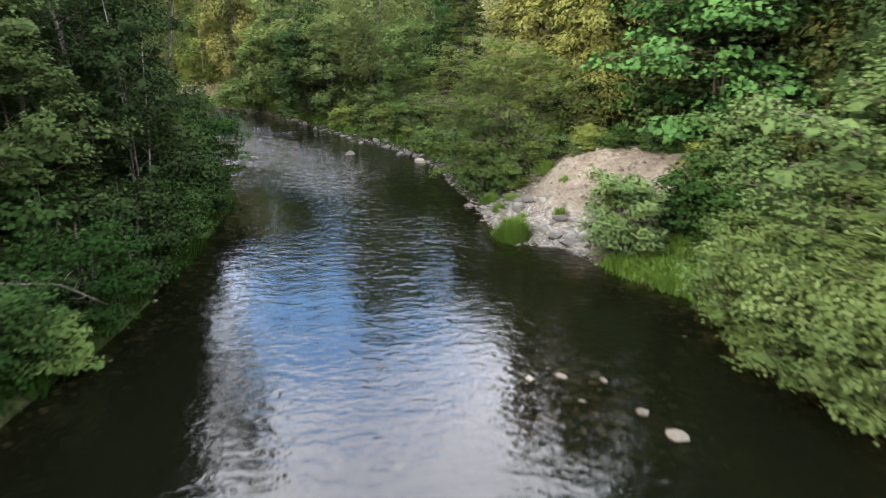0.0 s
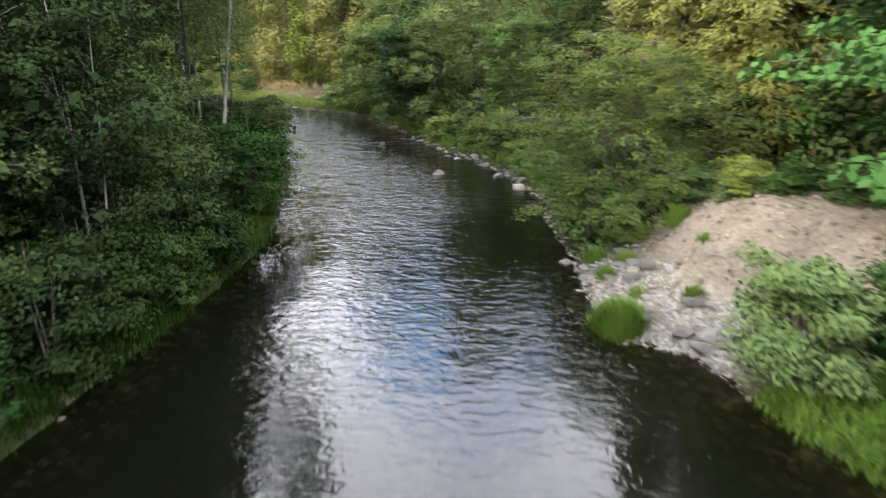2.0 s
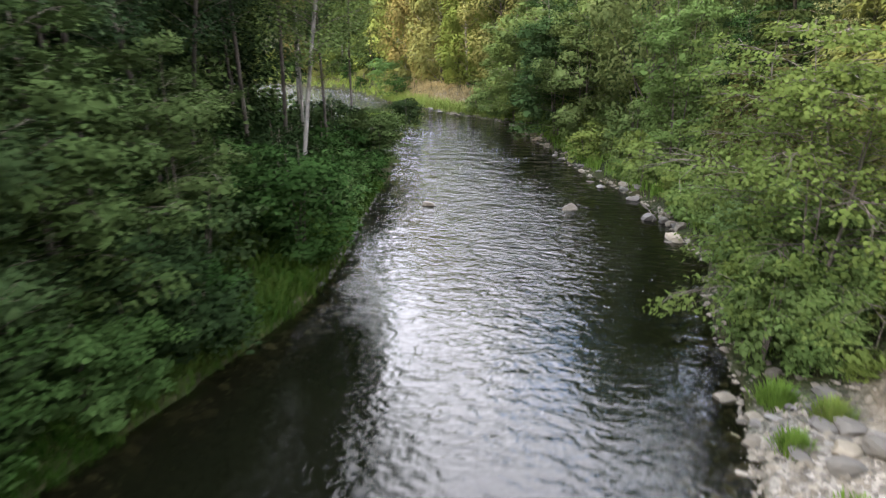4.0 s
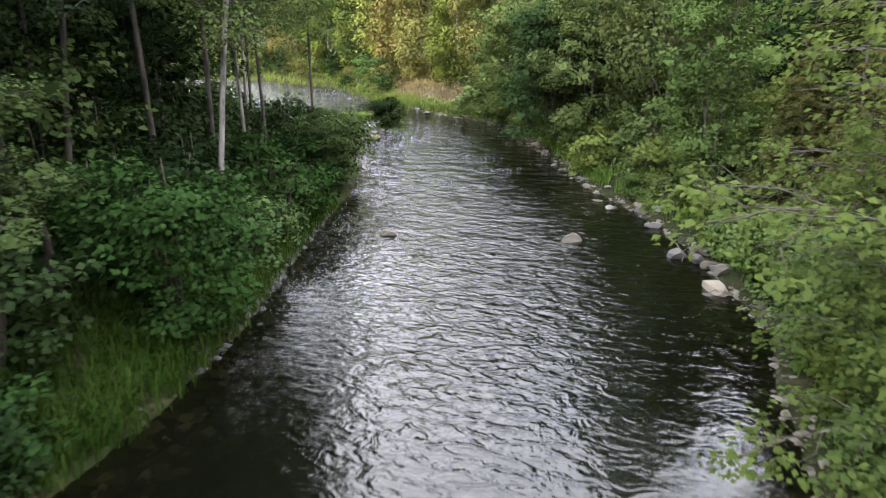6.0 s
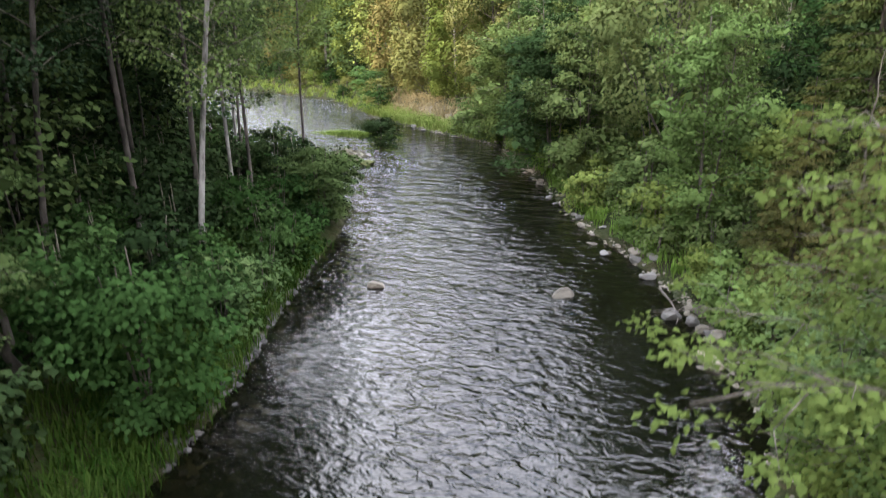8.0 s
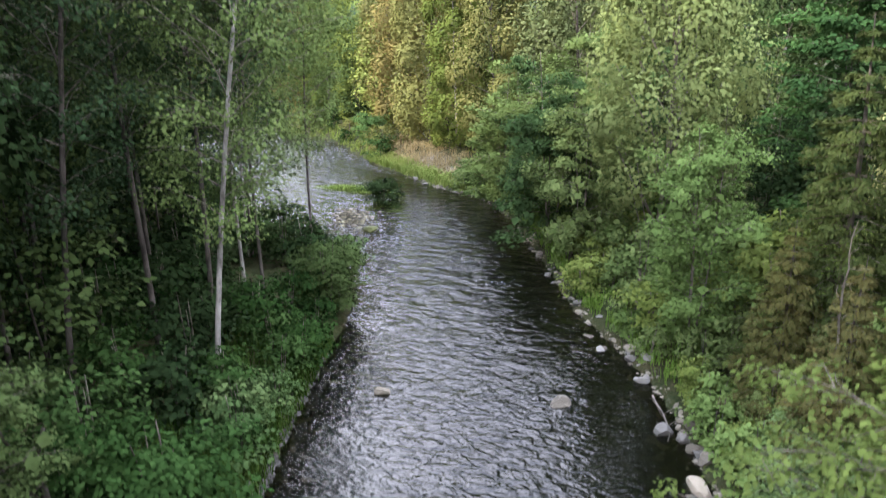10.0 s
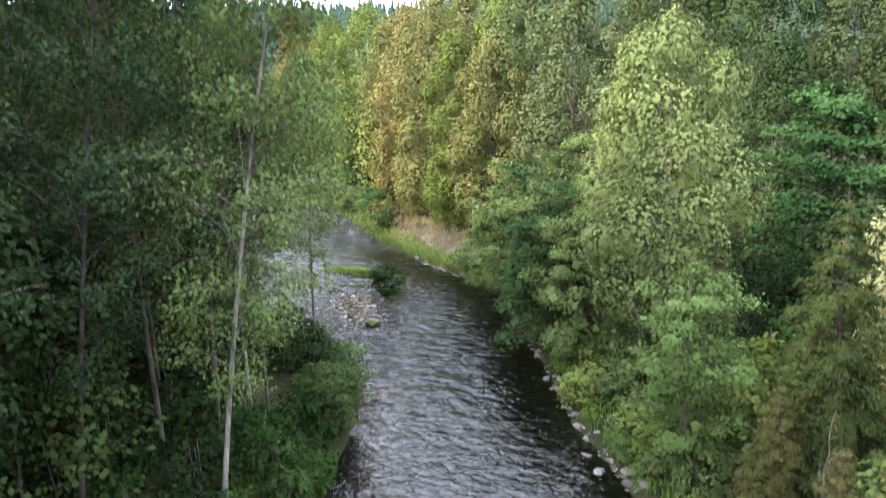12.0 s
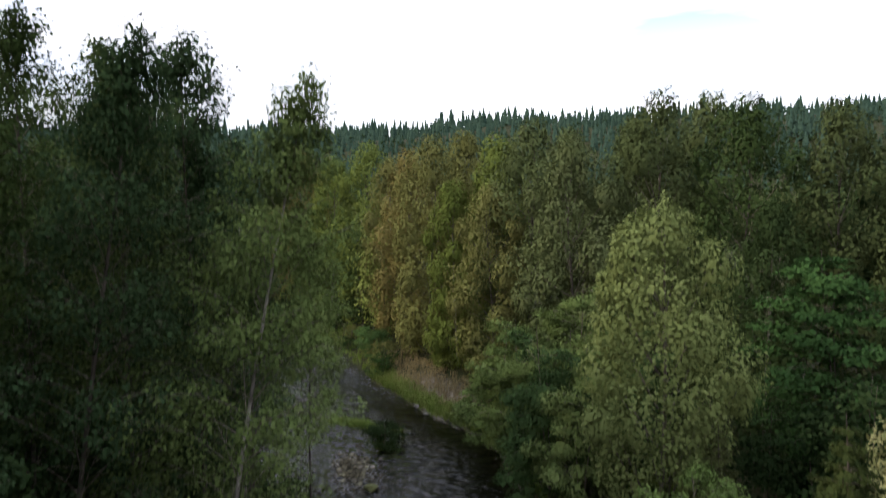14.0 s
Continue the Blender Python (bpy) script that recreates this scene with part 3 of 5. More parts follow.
def broadleaf(seed, h, r, low, limbs, clumps, per, leaf, profile, rise=0.5, flat=0.4, clump=0.5, stems=1, lean=(0, 0), trunk=0.005, twigs=True, fill=10, big=1.2, plate=0.42, sag=0.2, heart=0):
    """A broad-leaved tree h high, its crown r wide from low * h up. Each limb carries a fan of side twigs, whose
    leafy sprays lie in one drooping layer, so that dark gaps stay open between the layers."""
    rng = np.random.default_rng(seed)
    wood, arms_, at, ax, bulge, size = ([], []), ([], []), [], [], [], []
    spines = []
    for k in range(stems):
        az = rng.uniform(0, 2 * np.pi)
        spread = 0 if stems == 1 else rng.uniform(0.12, 0.3) * r
        hh = h * (1 if k == 0 else rng.uniform(0.7, 0.95))
        z = np.linspace(0, hh, 12)
        f = z / hh
        wobble = 0.012 * h
        x = lean[0] * h * f ** 1.3 + spread * np.cos(az) * f ** 0.8 + wobble * np.sin(f * 5 + seed + k) * f
        y = lean[1] * h * f ** 1.3 + spread * np.sin(az) * f ** 0.8 + wobble * np.cos(f * 4.3 + seed * 2 + k) * f
        pts = np.stack([x, y, z], 1)
        rad = trunk * h * (1 - f) ** 0.8 / (1 if stems == 1 else 1.5) + 0.012
        rad[0] *= 1.35
        pts[0, 2] -= 0.4
        tube(wood, pts, rad, 8 if h > 5 else 4)
        spines.append((pts, hh, rad))
    up = np.array([0, 0, 1.0])
    for i in range(limbs):
        pts, hh, rad = spines[i % stems]
        f = low + (0.97 - low) * ((i + rng.uniform(0, 1)) / limbs) ** 0.85
        k = f * 11
        k0 = min(int(k), 10)
        base = pts[k0] + (pts[k0 + 1] - pts[k0]) * (k - k0)
        g = (f - low) / (1 - low)
        reach = max(0.3, r * profile(g) * rng.uniform(0.62, 1.18))
        az = i * 2.4 + rng.uniform(-0.6, 0.6)
        out = np.array([np.cos(az), np.sin(az), 0])
        cross = np.array([-out[1], out[0], 0])
        climb = min(reach * (rise * (0.7 + 0.9 * g) * rng.uniform(0.5, 1.3)), 1.5 * max(0.1, hh - base[2]))
        bend = rng.normal(0, 0.12) * reach
        tone = rng.uniform(-1, 1)

        def on(q):
            return base + out * reach * q + cross * bend * q * q + up * (climb * (q - 0.35 * q * q) - sag * reach * max(0, q - 0.45) ** 2)

        if twigs:
            tube(arms_, np.stack([on(q) for q in np.linspace(0, 1, 6)]), np.linspace(max(0.012, 0.3 * rad[k0]), 0.006, 6), 4)
        if fill:
            q0 = rng.uniform(0.1, 0.6, fill)
            p = np.stack([on(q) for q in q0]) + rng.normal(0, 0.1 * reach + 0.04, (fill, 3))
            at.append(p); ax.append(rng.normal(0, 1, (fill, 3)))
            bulge.append(np.tile(out * 0.6 + up * 0.6, (fill, 1)))
            size.append(np.full(fill, leaf * big))
        for j in range(clumps):
            q1 = 0.3 + 0.72 * (j + rng.uniform(0.2, 0.8)) / clumps
            side = (1 if j % 2 else -1) * (0 if j == clumps - 1 else rng.uniform(0.35, 1.0))
            span = plate * reach * (1.25 - q1) * side
            root = on(max(0.15, q1 - 0.18))
            c = on(q1) + cross * span + up * (rng.normal(0, 0.05 * reach) - 0.15 * abs(span))
            if twigs:
                tube(arms_, np.stack([root, (root + c) / 2 + rng.normal(0, 0.03 * reach, 3), c]), [0.012, 0.009, 0.005], 3)
            m = rng.poisson(per)
            if not m:
                continue
            cr = clump * rng.uniform(0.65, 1.3)
            w = rng.normal(0, 1, (m, 3))
            w /= np.maximum(1, np.linalg.norm(w, axis=1)[:, None] / 1.5)
            off = w * cr * 0.6 * np.array([1, 1, flat])
            off[:, 2] -= 0.35 * (off[:, 0] ** 2 + off[:, 1] ** 2) / max(cr, 0.1)
            d = out * 0.5 + cross * 0.5 * np.sign(side)
            off += d * (rng.uniform(-0.4, 0.6, (m, 1)) * cr)
            at.append(c + off)
            ax.append(d + off / (cr + 0.05) * 0.7)
            bulge.append(off / cr * 0.9 + out * (0.25 + 0.25 * q1) + up * (0.55 + 0.15 * tone))
            size.append(np.full(m, leaf))
            if heart:
                at.append(c + rng.normal(0, 0.22 * cr, (heart, 3)) - up * 0.12 * cr); ax.append(np.tile(d, (heart, 1)))
                bulge.append(np.tile(out * 0.4 + up * 0.6, (heart, 1))); size.append(np.full(heart, 0.85 * cr))
    at, ax = np.concatenate(at), np.concatenate(ax)
    at[:, 2] = np.maximum(at[:, 2], 0.08)
    bulge = np.concatenate(bulge)
    co, fa = leaf_quads(rng, at, ax, np.concatenate(size), bulge=bulge, face=0.35)
    return wood, arms_, co, fa, bulge


def conifer(seed, h, r, low, whorls, arms, sprays, length, sag=0.35, droop=0.3, bare=0.25):
    """A needle tree: whorls of sagging arms hung with narrow sprays."""
    rng = np.random.default_rng(seed)
    wood, arms_, at, ax, size, bulge = ([], []), ([], []), [], [], [], []
    z = np.linspace(0, h, 8)
    tube(wood, np.stack([0.02 * h * np.sin(z / h * 3 + seed) * z / h, 0 * z, z - 0.4 * (z == 0)], 1), 0.014 * h * (1 - z / h) + 0.015, 7)
    for w in range(whorls):
        f = low + (0.985 - low) * (w + rng.uniform(0, 0.8)) / whorls
        for k in range(arms):
            az = w * 1.1 + k * 2 * np.pi / arms + rng.uniform(-0.35, 0.35)
            reach = r * ((1 - f) ** 0.8 / (1 - low) ** 0.8) * rng.uniform(0.65, 1.15) + 0.12
            out = np.array([np.cos(az), np.sin(az), 0])
            q = np.linspace(0, 1, 5)
            foot = np.array([0.02 * h * math.sin(f * 3 + seed) * f, 0, f * h])
            path = foot + out * reach * q[:, None] + np.array([0, 0, 1.0]) * (reach * (0.12 * q - sag * q * q + 0.12 * q ** 4))[:, None]
            tube(arms_, path, np.linspace(0.028 * (1 - f) + 0.012, 0.006, 5), 3)
            m = max(6, int(sprays * reach / r * 1.6))
            q1 = bare + (1.02 - bare) * rng.uniform(0, 1, m) ** 0.8
            lat = rng.normal(0, 0.2, m) * reach * (1.1 - 0.75 * q1)
            cross = np.array([-out[1], out[0], 0])
            p = foot + out * (reach * q1)[:, None] + cross * lat[:, None]
            p[:, 2] += reach * (0.12 * q1 - sag * q1 ** 2 + 0.12 * q1 ** 4) - np.abs(lat) * 0.3 + rng.normal(0, 0.03 * reach + 0.02, m)
            at.append(p)
            ax.append(out * 1.2 + cross * (np.sign(lat) * 0.9)[:, None])
            bulge.append(out * (0.5 + 0.5 * q1)[:, None] + cross * (lat / reach)[:, None] + np.array([0, 0, 0.5]) + rng.normal(0, 0.15, (m, 3)))
            size.append(np.full(m, length))
    at, ax, size = np.concatenate(at), np.concatenate(ax), np.concatenate(size)
    bulge = np.concatenate(bulge)
    co, fa = leaf_quads(rng, at, ax, size, 0.24, 0.45, droop, bulge)
    return wood, arms_, co, fa, bulge


def billowy(seed, h, r, low, lobes, per, leaf, narrow=1.0):
    """A tall broad tree whose crown is heaped up of rounded leafy lobes."""
    rng = np.random.default_rng(seed)
    wood, arms_ = ([], []), ([], [])
    z = np.linspace(0, 0.9 * h, 10)
    f = z / (0.9 * h)
    spine = np.stack([0.015 * h * np.sin(4 * f + seed), 0.015 * h * np.cos(3 * f + seed) * f, z], 1)
    rad = 0.0075 * h * (1 - f) ** 0.8 + 0.02
    spine[0, 2] -= 0.4
    tube(wood, spine, rad, 8)
    at, ax, size, bulge = [], [], [], []
    for i in range(lobes):
        g = (i + rng.uniform(0.1, 0.9)) / lobes
        wide = math.sqrt(max(0.03, 1 - abs((g - 0.42) / 0.6) ** 2.3)) * (1 - (1 - narrow) * g)
        az = i * 2.4 + rng.uniform(-0.5, 0.5)
        out = np.array([np.cos(az), np.sin(az), 0])
        lr = r * rng.uniform(0.22, 0.44) * (0.7 + 0.3 * wide)
        reach = max(0.0, (r * wide - lr) * rng.uniform(0.7, 1.2))
        mid = np.array([0, 0, h * (low + (1 - low) * g) - lr * 0.6]) + out * reach
        k = min(8, int(g * 8))
        tube(arms_, np.stack([spine[k], (spine[k] + mid) / 2 + np.array([0, 0, -0.05 * reach]), mid]), [0.05, 0.035, 0.015], 4)
        w = rng.normal(0, 1, (per, 3))
        w /= np.linalg.norm(w, axis=1)[:, None]
        w = w[(w @ out > -0.5) | (w[:, 2] > 0.2)]
        rr = lr * rng.uniform(0.82, 1.12, (len(w), 1)) * (1 + 0.22 * np.sin(5 * w[:, :1] + i) * np.cos(5 * w[:, 1:2] + 2 * i))
        at.append(mid + w * rr * np.array([1, 1, 1.15]))
        ax.append(w + out * 0.3)
        size.append(np.full(len(w), leaf))
        bulge.append(w + out * 0.2 + np.array([0, 0, 0.25]))
        core = rng.normal(0, 1, (60, 3))
        core /= np.linalg.norm(core, axis=1)[:, None]
        at.append(mid + core * lr * rng.uniform(0.5, 0.8, (60, 1)))
        ax.append(rng.normal(0, 1, (60, 3)))
        size.append(np.full(60, leaf * 1.5))
        bulge.append(core + out * 0.2 + np.array([0, 0, 0.25]))
    at, ax, bulge = np.concatenate(at), np.concatenate(ax), np.concatenate(bulge)
    co, fa = leaf_quads(rng, at, ax, np.concatenate(size), tilt=0.7, bulge=bulge, face=0.75)
    return wood, arms_, co, fa, bulge


def oval(g):
    return (0.35 + 1.6 * g) if g < 0.35 else max(0.12, 0.91 - 0.1 * (g - 0.35) - 1.1 * max(0, g - 0.55) ** 1.4)


def column(g):
    return 0.65 + 0.35 * math.sin(g * 3.1) - 0.5 * max(0, g - 0.7)


def dome(g):
    return math.sqrt(max(0.03, 1 - (g * 1.02) ** 2.2)) * (0.8 + 0.3 * g)


def taper(g):
    return max(0.08, 1 - 0.9 * g) * (0.75 + 0.25 * math.sin(g * 9))


def spire(g):
    return (0.6 + 0.4 * math.sin(min(1, g / 0.35) * 1.57)) * (1 - 0.94 * max(0, (g - 0.42) / 0.58)) + 0.03


PROTO = {}


def proto(key, build, bark, leaf, crisp=0.75):
    wood, arms_, co, fa, bulge = build
    PROTO[key] = (wood_mesh(key + "_trunk", wood, bark), mesh_data(key + "_crown", co, fa, leaf, smooth=False), wood_mesh(key + "_branches", arms_, BARK_TWIG))
    soft_normals(PROTO[key][1], bulge, crisp)


def plant(key, x, y, scale=1.0, turn=0.0, leaf=None, bark=None, name="tree", label="", category="tree", group="", tall=None, sink=0.0, z=None, stem="trunk", top="crown"):
    """One tree or shrub on the ground: an empty at its foot with its wood and its crown as parts."""
    ob = new(name)
    ob.empty_display_size = 0.2
    gz0 = ground_z(x, y) if z is None else z
    sz = scale if tall is None else tall
    ob.matrix_basis = Matrix.Translation((x, y, gz0 - sink)) @ Euler((0, 0, radians(turn))).to_matrix().to_4x4() @ Matrix.Diagonal((scale, scale, sz, 1))
    for nm, me, mt in ((stem, PROTO[key][0], bark), (top, PROTO[key][1], leaf)):
        o = new(nm, me)
        o.parent = ob
        if mt is not None:
            o.material_slots[0].link = "OBJECT"
            o.material_slots[0].material = mt
        if nm == stem and PROTO[key][2] is not None:
            new("branchwork", PROTO[key][2]).parent = o
    return tagged(ob, label, category, group)


proto("alder_a", broadleaf(11, 11, 4.0, 0.06, 44, 7, 66, 0.16, oval, 0.4, 0.65, 0.6, 3, sag=0.35, heart=2), BARK_TWIG, LEAF_ALDER)
proto("alder_b", broadleaf(12, 11, 4.0, 0.05, 44, 7, 64, 0.16, dome, 0.35, 0.65, 0.6, 4, sag=0.35, heart=2), BARK_TWIG, LEAF_ALDER)
proto("alder_near", broadleaf(13, 10, 4.4, 0.06, 50, 8, 82, 0.115, dome, 0.35, 0.5, 0.5, 4, heart=1), BARK_TWIG, LEAF_OLIVE)
proto("alder_open", broadleaf(14, 7, 5.0, 0.1, 54, 12, 32, 0.125, dome, 0.42, 0.35, 0.46, 4, fill=0, plate=0.55, sag=0.35), BARK_TWIG, LEAF_OLIVE)
proto("tall_a", broadleaf(21, 25, 3.6, 0.24, 66, 6, 52, 0.145, spire, 1.0, 1.3, 0.52, 1, (0.19, 0.02), trunk=0.004, fill=16), BARK_PALE, LEAF_DARK)
proto("tall_b", broadleaf(22, 24, 3.6, 0.28, 62, 6, 52, 0.145, spire, 1.1, 1.3, 0.52, 1, (-0.02, 0.03), trunk=0.004, fill=16), BARK_DARK, LEAF_DARK)
proto("tall_c", broadleaf(23, 22, 3.3, 0.34, 58, 6, 52, 0.145, spire, 1.1, 1.3, 0.52, 1, trunk=0.004, fill=16), BARK_DARK, LEAF_DARK)
proto("pole", broadleaf(24, 21, 2.4, 0.48, 30, 4, 24, 0.19, spire, 0.9, 0.9, 0.6, 1, (0.03, -0.02), fill=8, trunk=0.0037), BARK_DARK, LEAF_DARK)
proto("poplar", billowy(31, 18, 4.1, 0.26, 38, 620, 0.2, 1.12), BARK_TWIG, LEAF_POPLAR, 0.3)
proto("cotton_a", billowy(32, 25, 5.6, 0.06, 32, 540, 0.29), BARK_DARK, LEAF_ALDER, 0.22)
proto("cotton_b", billowy(33, 24, 4.8, 0.05, 32, 540, 0.28, 0.85), BARK_PALE, LEAF_YELLOW, 0.22)
proto("maple", broadleaf(41, 17, 5.6, 0.05, 56, 6, 46, 0.3, dome, 0.25, 0.28, 1.0, 2), BARK_DARK, LEAF_MAPLE)
proto("spruce", conifer(51, 12, 3.2, 0.05, 26, 7, 200, 0.22), BARK_DARK, LEAF_SPRUCE)
proto("cedar", conifer(52, 20, 4.2, 0.03, 38, 8, 140, 0.32, 0.5, 0.6, 0.12), BARK_DARK, LEAF_CEDAR)
proto("young", broadleaf(61, 9.2, 2.5, 0.05, 50, 5, 66, 0.125, oval, 1.0, 0.75, 0.46, 3, heart=1), BARK_TWIG, LEAF_ALDER)
proto("shrub_a", broadleaf(71, 2.6, 1.6, 0.03, 26, 5, 26, 0.155, dome, 0.5, 0.5, 0.36, 5, trunk=0.02, twigs=False, fill=6), BARK_TWIG, LEAF_BUSH)
proto("shrub_b", broadleaf(72, 2.0, 1.8, 0.03, 26, 5, 26, 0.155, dome, 0.3, 0.45, 0.38, 6, trunk=0.02, twigs=False, fill=6), BARK_TWIG, LEAF_BUSH)
proto("shrub_c", broadleaf(74, 3.2, 1.7, 0.03, 32, 5, 44, 0.115, oval, 0.45, 0.45, 0.38, 4, trunk=0.015, twigs=False, fill=8), BARK_TWIG, LEAF_BUSH)
proto("back_shrub_a", broadleaf(77, 2.4, 1.7, 0.03, 18, 3, 18, 0.2, dome, 0.5, 0.5, 0.45, 4, trunk=0.02, twigs=False, fill=4), BARK_TWIG, LEAF_BUSH)
proto("back_shrub_b", broadleaf(78, 3.0, 1.7, 0.03, 20, 3, 18, 0.2, oval, 0.4, 0.5, 0.47, 4, trunk=0.02, twigs=False, fill=4), BARK_TWIG, LEAF_BUSH)
proto("bramble", broadleaf(75, 1.5, 1.7, 0.03, 16, 3, 11, 0.18, dome, 0.4, 0.5, 0.4, 3, trunk=0.015, twigs=False, fill=4), BARK_TWIG, LEAF_DARK)
proto("willow", broadleaf(73, 3.2, 1.7, 0.03, 42, 6, 50, 0.115, dome, 0.8, 0.7, 0.32, 7, trunk=0.016, fill=8), BARK_TWIG, LEAF_WILLOW)
proto("thicket", broadleaf(76, 9, 3.2, 0.03, 30, 4, 17, 0.28, column, 0.6, 0.6, 0.85, 2, twigs=False, fill=6), BARK_DARK, LEAF_DARK)

# right bank, from the near end upstream
plant("alder_near", 11.0, 17.6, 1.1, 20, LEAF_GREY, name="alder_tree", label="dense grey-green alder leaning over the river edge", sink=0.9)
plant("alder_near", 9.9, 16.0, 0.75, 140, LEAF_MID, tall=0.5, name="alder_tree", label="low grey-green alder boughs overhanging the river", sink=0.5)
plant("alder_near", 11.6, 13.4, 0.8, 250, LEAF_MID, tall=0.6, name="alder_tree", label="low grey-green alder boughs overhanging the river", sink=0.5)
plant("alder_a", 13.6, 12.6, 1.0, 100, LEAF_MID, name="alder_tree", label="dense grey-green alder standing back from the water", sink=0.5)
for i, (x, y, s) in enumerate([(8.5, 18.4, 0.95), (8.3, 16.6, 1.1), (8.9, 15.0, 1.1), (9.6, 13.5, 1.15), (10.2, 11.6, 1.1), (9.2, 19.8, 0.9)]):
    plant("shrub_c", x, y, s, 61 * i, LEAF_MID, name="alder_shrub", label="leafy alder shoots drooping over the dark water", category="shrub", group="alder shoots at the river edge")
plant("maple", 11.8, 30.5, 1.02, 70, LEAF_BRIGHT, name="maple_tree", label="bright green bigleaf maple beside the sandy bank")
plant("willow", 6.5, 24.2, 1.0, 0, name="willow_shrub", label="rounded pale green willow shrub on the waterline", category="shrub")
plant("cedar", 8.8, 41.5, 1.0, 10, name="cedar_tree", label="yellow-green cedar with drooping sprays above the bank")
plant("cedar", 6.0, 44.5, 1.0, 200, name="cedar_tree", label="olive cedar rising behind the leaning alder")
for x, y, s_, turn in [(11.2, 44.5, 1.1, 30), (17.8, 37.0, 1.15, 80), (17.0, 30.5, 1.1, 150)]:
    plant("cedar", x, y, s_, turn, LEAF_NEEDLE, name="cedar_tree", label="dark cedar in the woods behind the maple", group="dark cedars")
plant("cedar", 14.5, 41.0, 1.1, 100, name="cedar_tree", label="tall shaded cedar standing behind the maple")
plant("alder_open", 2.8, 36.8, 0.97, 200, LEAF_OPEN, tall=1.05, name="alder_tree", label="open olive alder with bare twigs hanging over the water")
for i, (x, y, s) in enumerate([(2.3, 36.0, 0.75), (2.6, 38.4, 0.9), (3.2, 34.9, 0.6)]):
    plant("willow", x, y, s, 83 * i, LEAF_FRESH, name="alder_shrub", label="yellow-green alder shoots arching over the water", category="shrub", group="olive shoots at the river edge")
plant("young", -2.8, 53.4, 0.95, 0, LEAF_FRESH, name="alder_tree", label="slender young light green alder above the rocks")
plant("poplar", -5.6, 62.3, 0.98, 40, name="poplar_tree", label="yellowing poplar with pale leaves and a leaning trunk")
plant("maple", 3.0, 71.0, 0.84, 190, name="maple_tree", label="deep green bigleaf maple in front of dark woods")
plant("spruce", 1.6, 51.0, 0.95, 0, LEAF_NEEDLE, name="spruce_tree", label="tall green spruce with sagging boughs")
plant("spruce", 0.2, 49.2, 0.55, 70, LEAF_NEEDLE, name="spruce_tree", label="small green spruce in front of the tall one")
plant("spruce", 1.6, 45.4, 0.56, 130, name="spruce_tree", label="small browning spruce beside the river rocks")
plant("spruce", 4.2, 47.2, 0.72, 210, name="spruce_tree", label="browning spruce with a bare grey top")
plant("spruce", -2.7, 59.6, 0.66, 60, name="spruce_tree", label="small brown-green spruce behind the young alder")
plant("poplar", 5.2, 55.0, 0.7, 120, name="poplar_tree", label="small yellow-green poplar at the wood's edge")
for i, (x, y, s, k) in enumerate([(-10.2, 64.6, 0.92, 0), (-12.8, 67.5, 1.06, 1), (-16.2, 73.0, 1.0, 0), (-19.4, 77.2, 0.92, 1), (-9.0, 69.0, 0.95, 1), (-14.0, 76.0, 1.1, 0)]):
    plant("alder_b" if k else "alder_a", x, y, s, 67 * i, LEAF_GREY if i % 3 == 1 else LEAF_MID, name="alder_tree", label="bushy grey-green alder drooping to the stony bank", group="alders along the bend")
for i, (x, y, s, k) in enumerate([(-17.0, 87.0, 0.84, 0), (-10.5, 92.0, 0.98, 0), (-3.0, 90.0, 0.93, 0), (4.0, 92.0, 0.9, 0), (11.0, 88.0, 0.85, 0), (18.0, 84.0, 0.8, 0), (-7.0, 102.0, 1.0, 0), (-1.0, 80.0, 0.66, 1), (9.0, 76.0, 0.72, 0), (14.0, 66.0, 0.72, 1), (-14.0, 100.0, 0.98, 1), (12.0, 100.0, 0.9, 1), (20.0, 56.0, 0.7, 0), (23.0, 72.0, 0.8, 1)]):
    # Beside the maple the gap's shade is put in as the darker leaf.
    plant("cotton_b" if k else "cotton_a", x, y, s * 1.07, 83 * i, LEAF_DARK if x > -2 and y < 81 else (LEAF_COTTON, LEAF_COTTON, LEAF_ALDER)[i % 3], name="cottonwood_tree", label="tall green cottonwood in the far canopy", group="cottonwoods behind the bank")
for i, (x, y, s, k) in enumerate([(-26.0, 90.5, 0.66, 1), (-31.0, 93.0, 0.72, 0), (-23.0, 94.0, 0.88, 1), (-36.0, 98.0, 0.86, 1), (-29.0, 100.0, 0.9, 0), (-42.0, 104.0, 0.82, 1), (-48.0, 110.0, 0.86, 0), (-55.0, 115.0, 0.9, 1), (-21.0, 101.0, 0.9, 0), (-37.0, 109.0, 0.95, 0), (-62.0, 116.0, 0.9, 0), (-70.0, 119.0, 0.9, 1)]):
    plant("cotton_a" if k else "cotton_b", x, y, s * 1.15, 59 * i, (LEAF_YELLOW, LEAF_OLIVE, LEAF_COTTON, LEAF_YELLOW, LEAF_OLIVE, LEAF_RUST)[i % 6], tall=s * 1.14, name="cottonwood_tree", label="cottonwood turning yellow above the far sandy bank", group="yellowing cottonwoods")
plant("shrub_c", -44.5, 98.5, 1.3, 0, LEAF_MAPLE, name="shrub", label="vivid green shrub on the far bank", category="shrub")

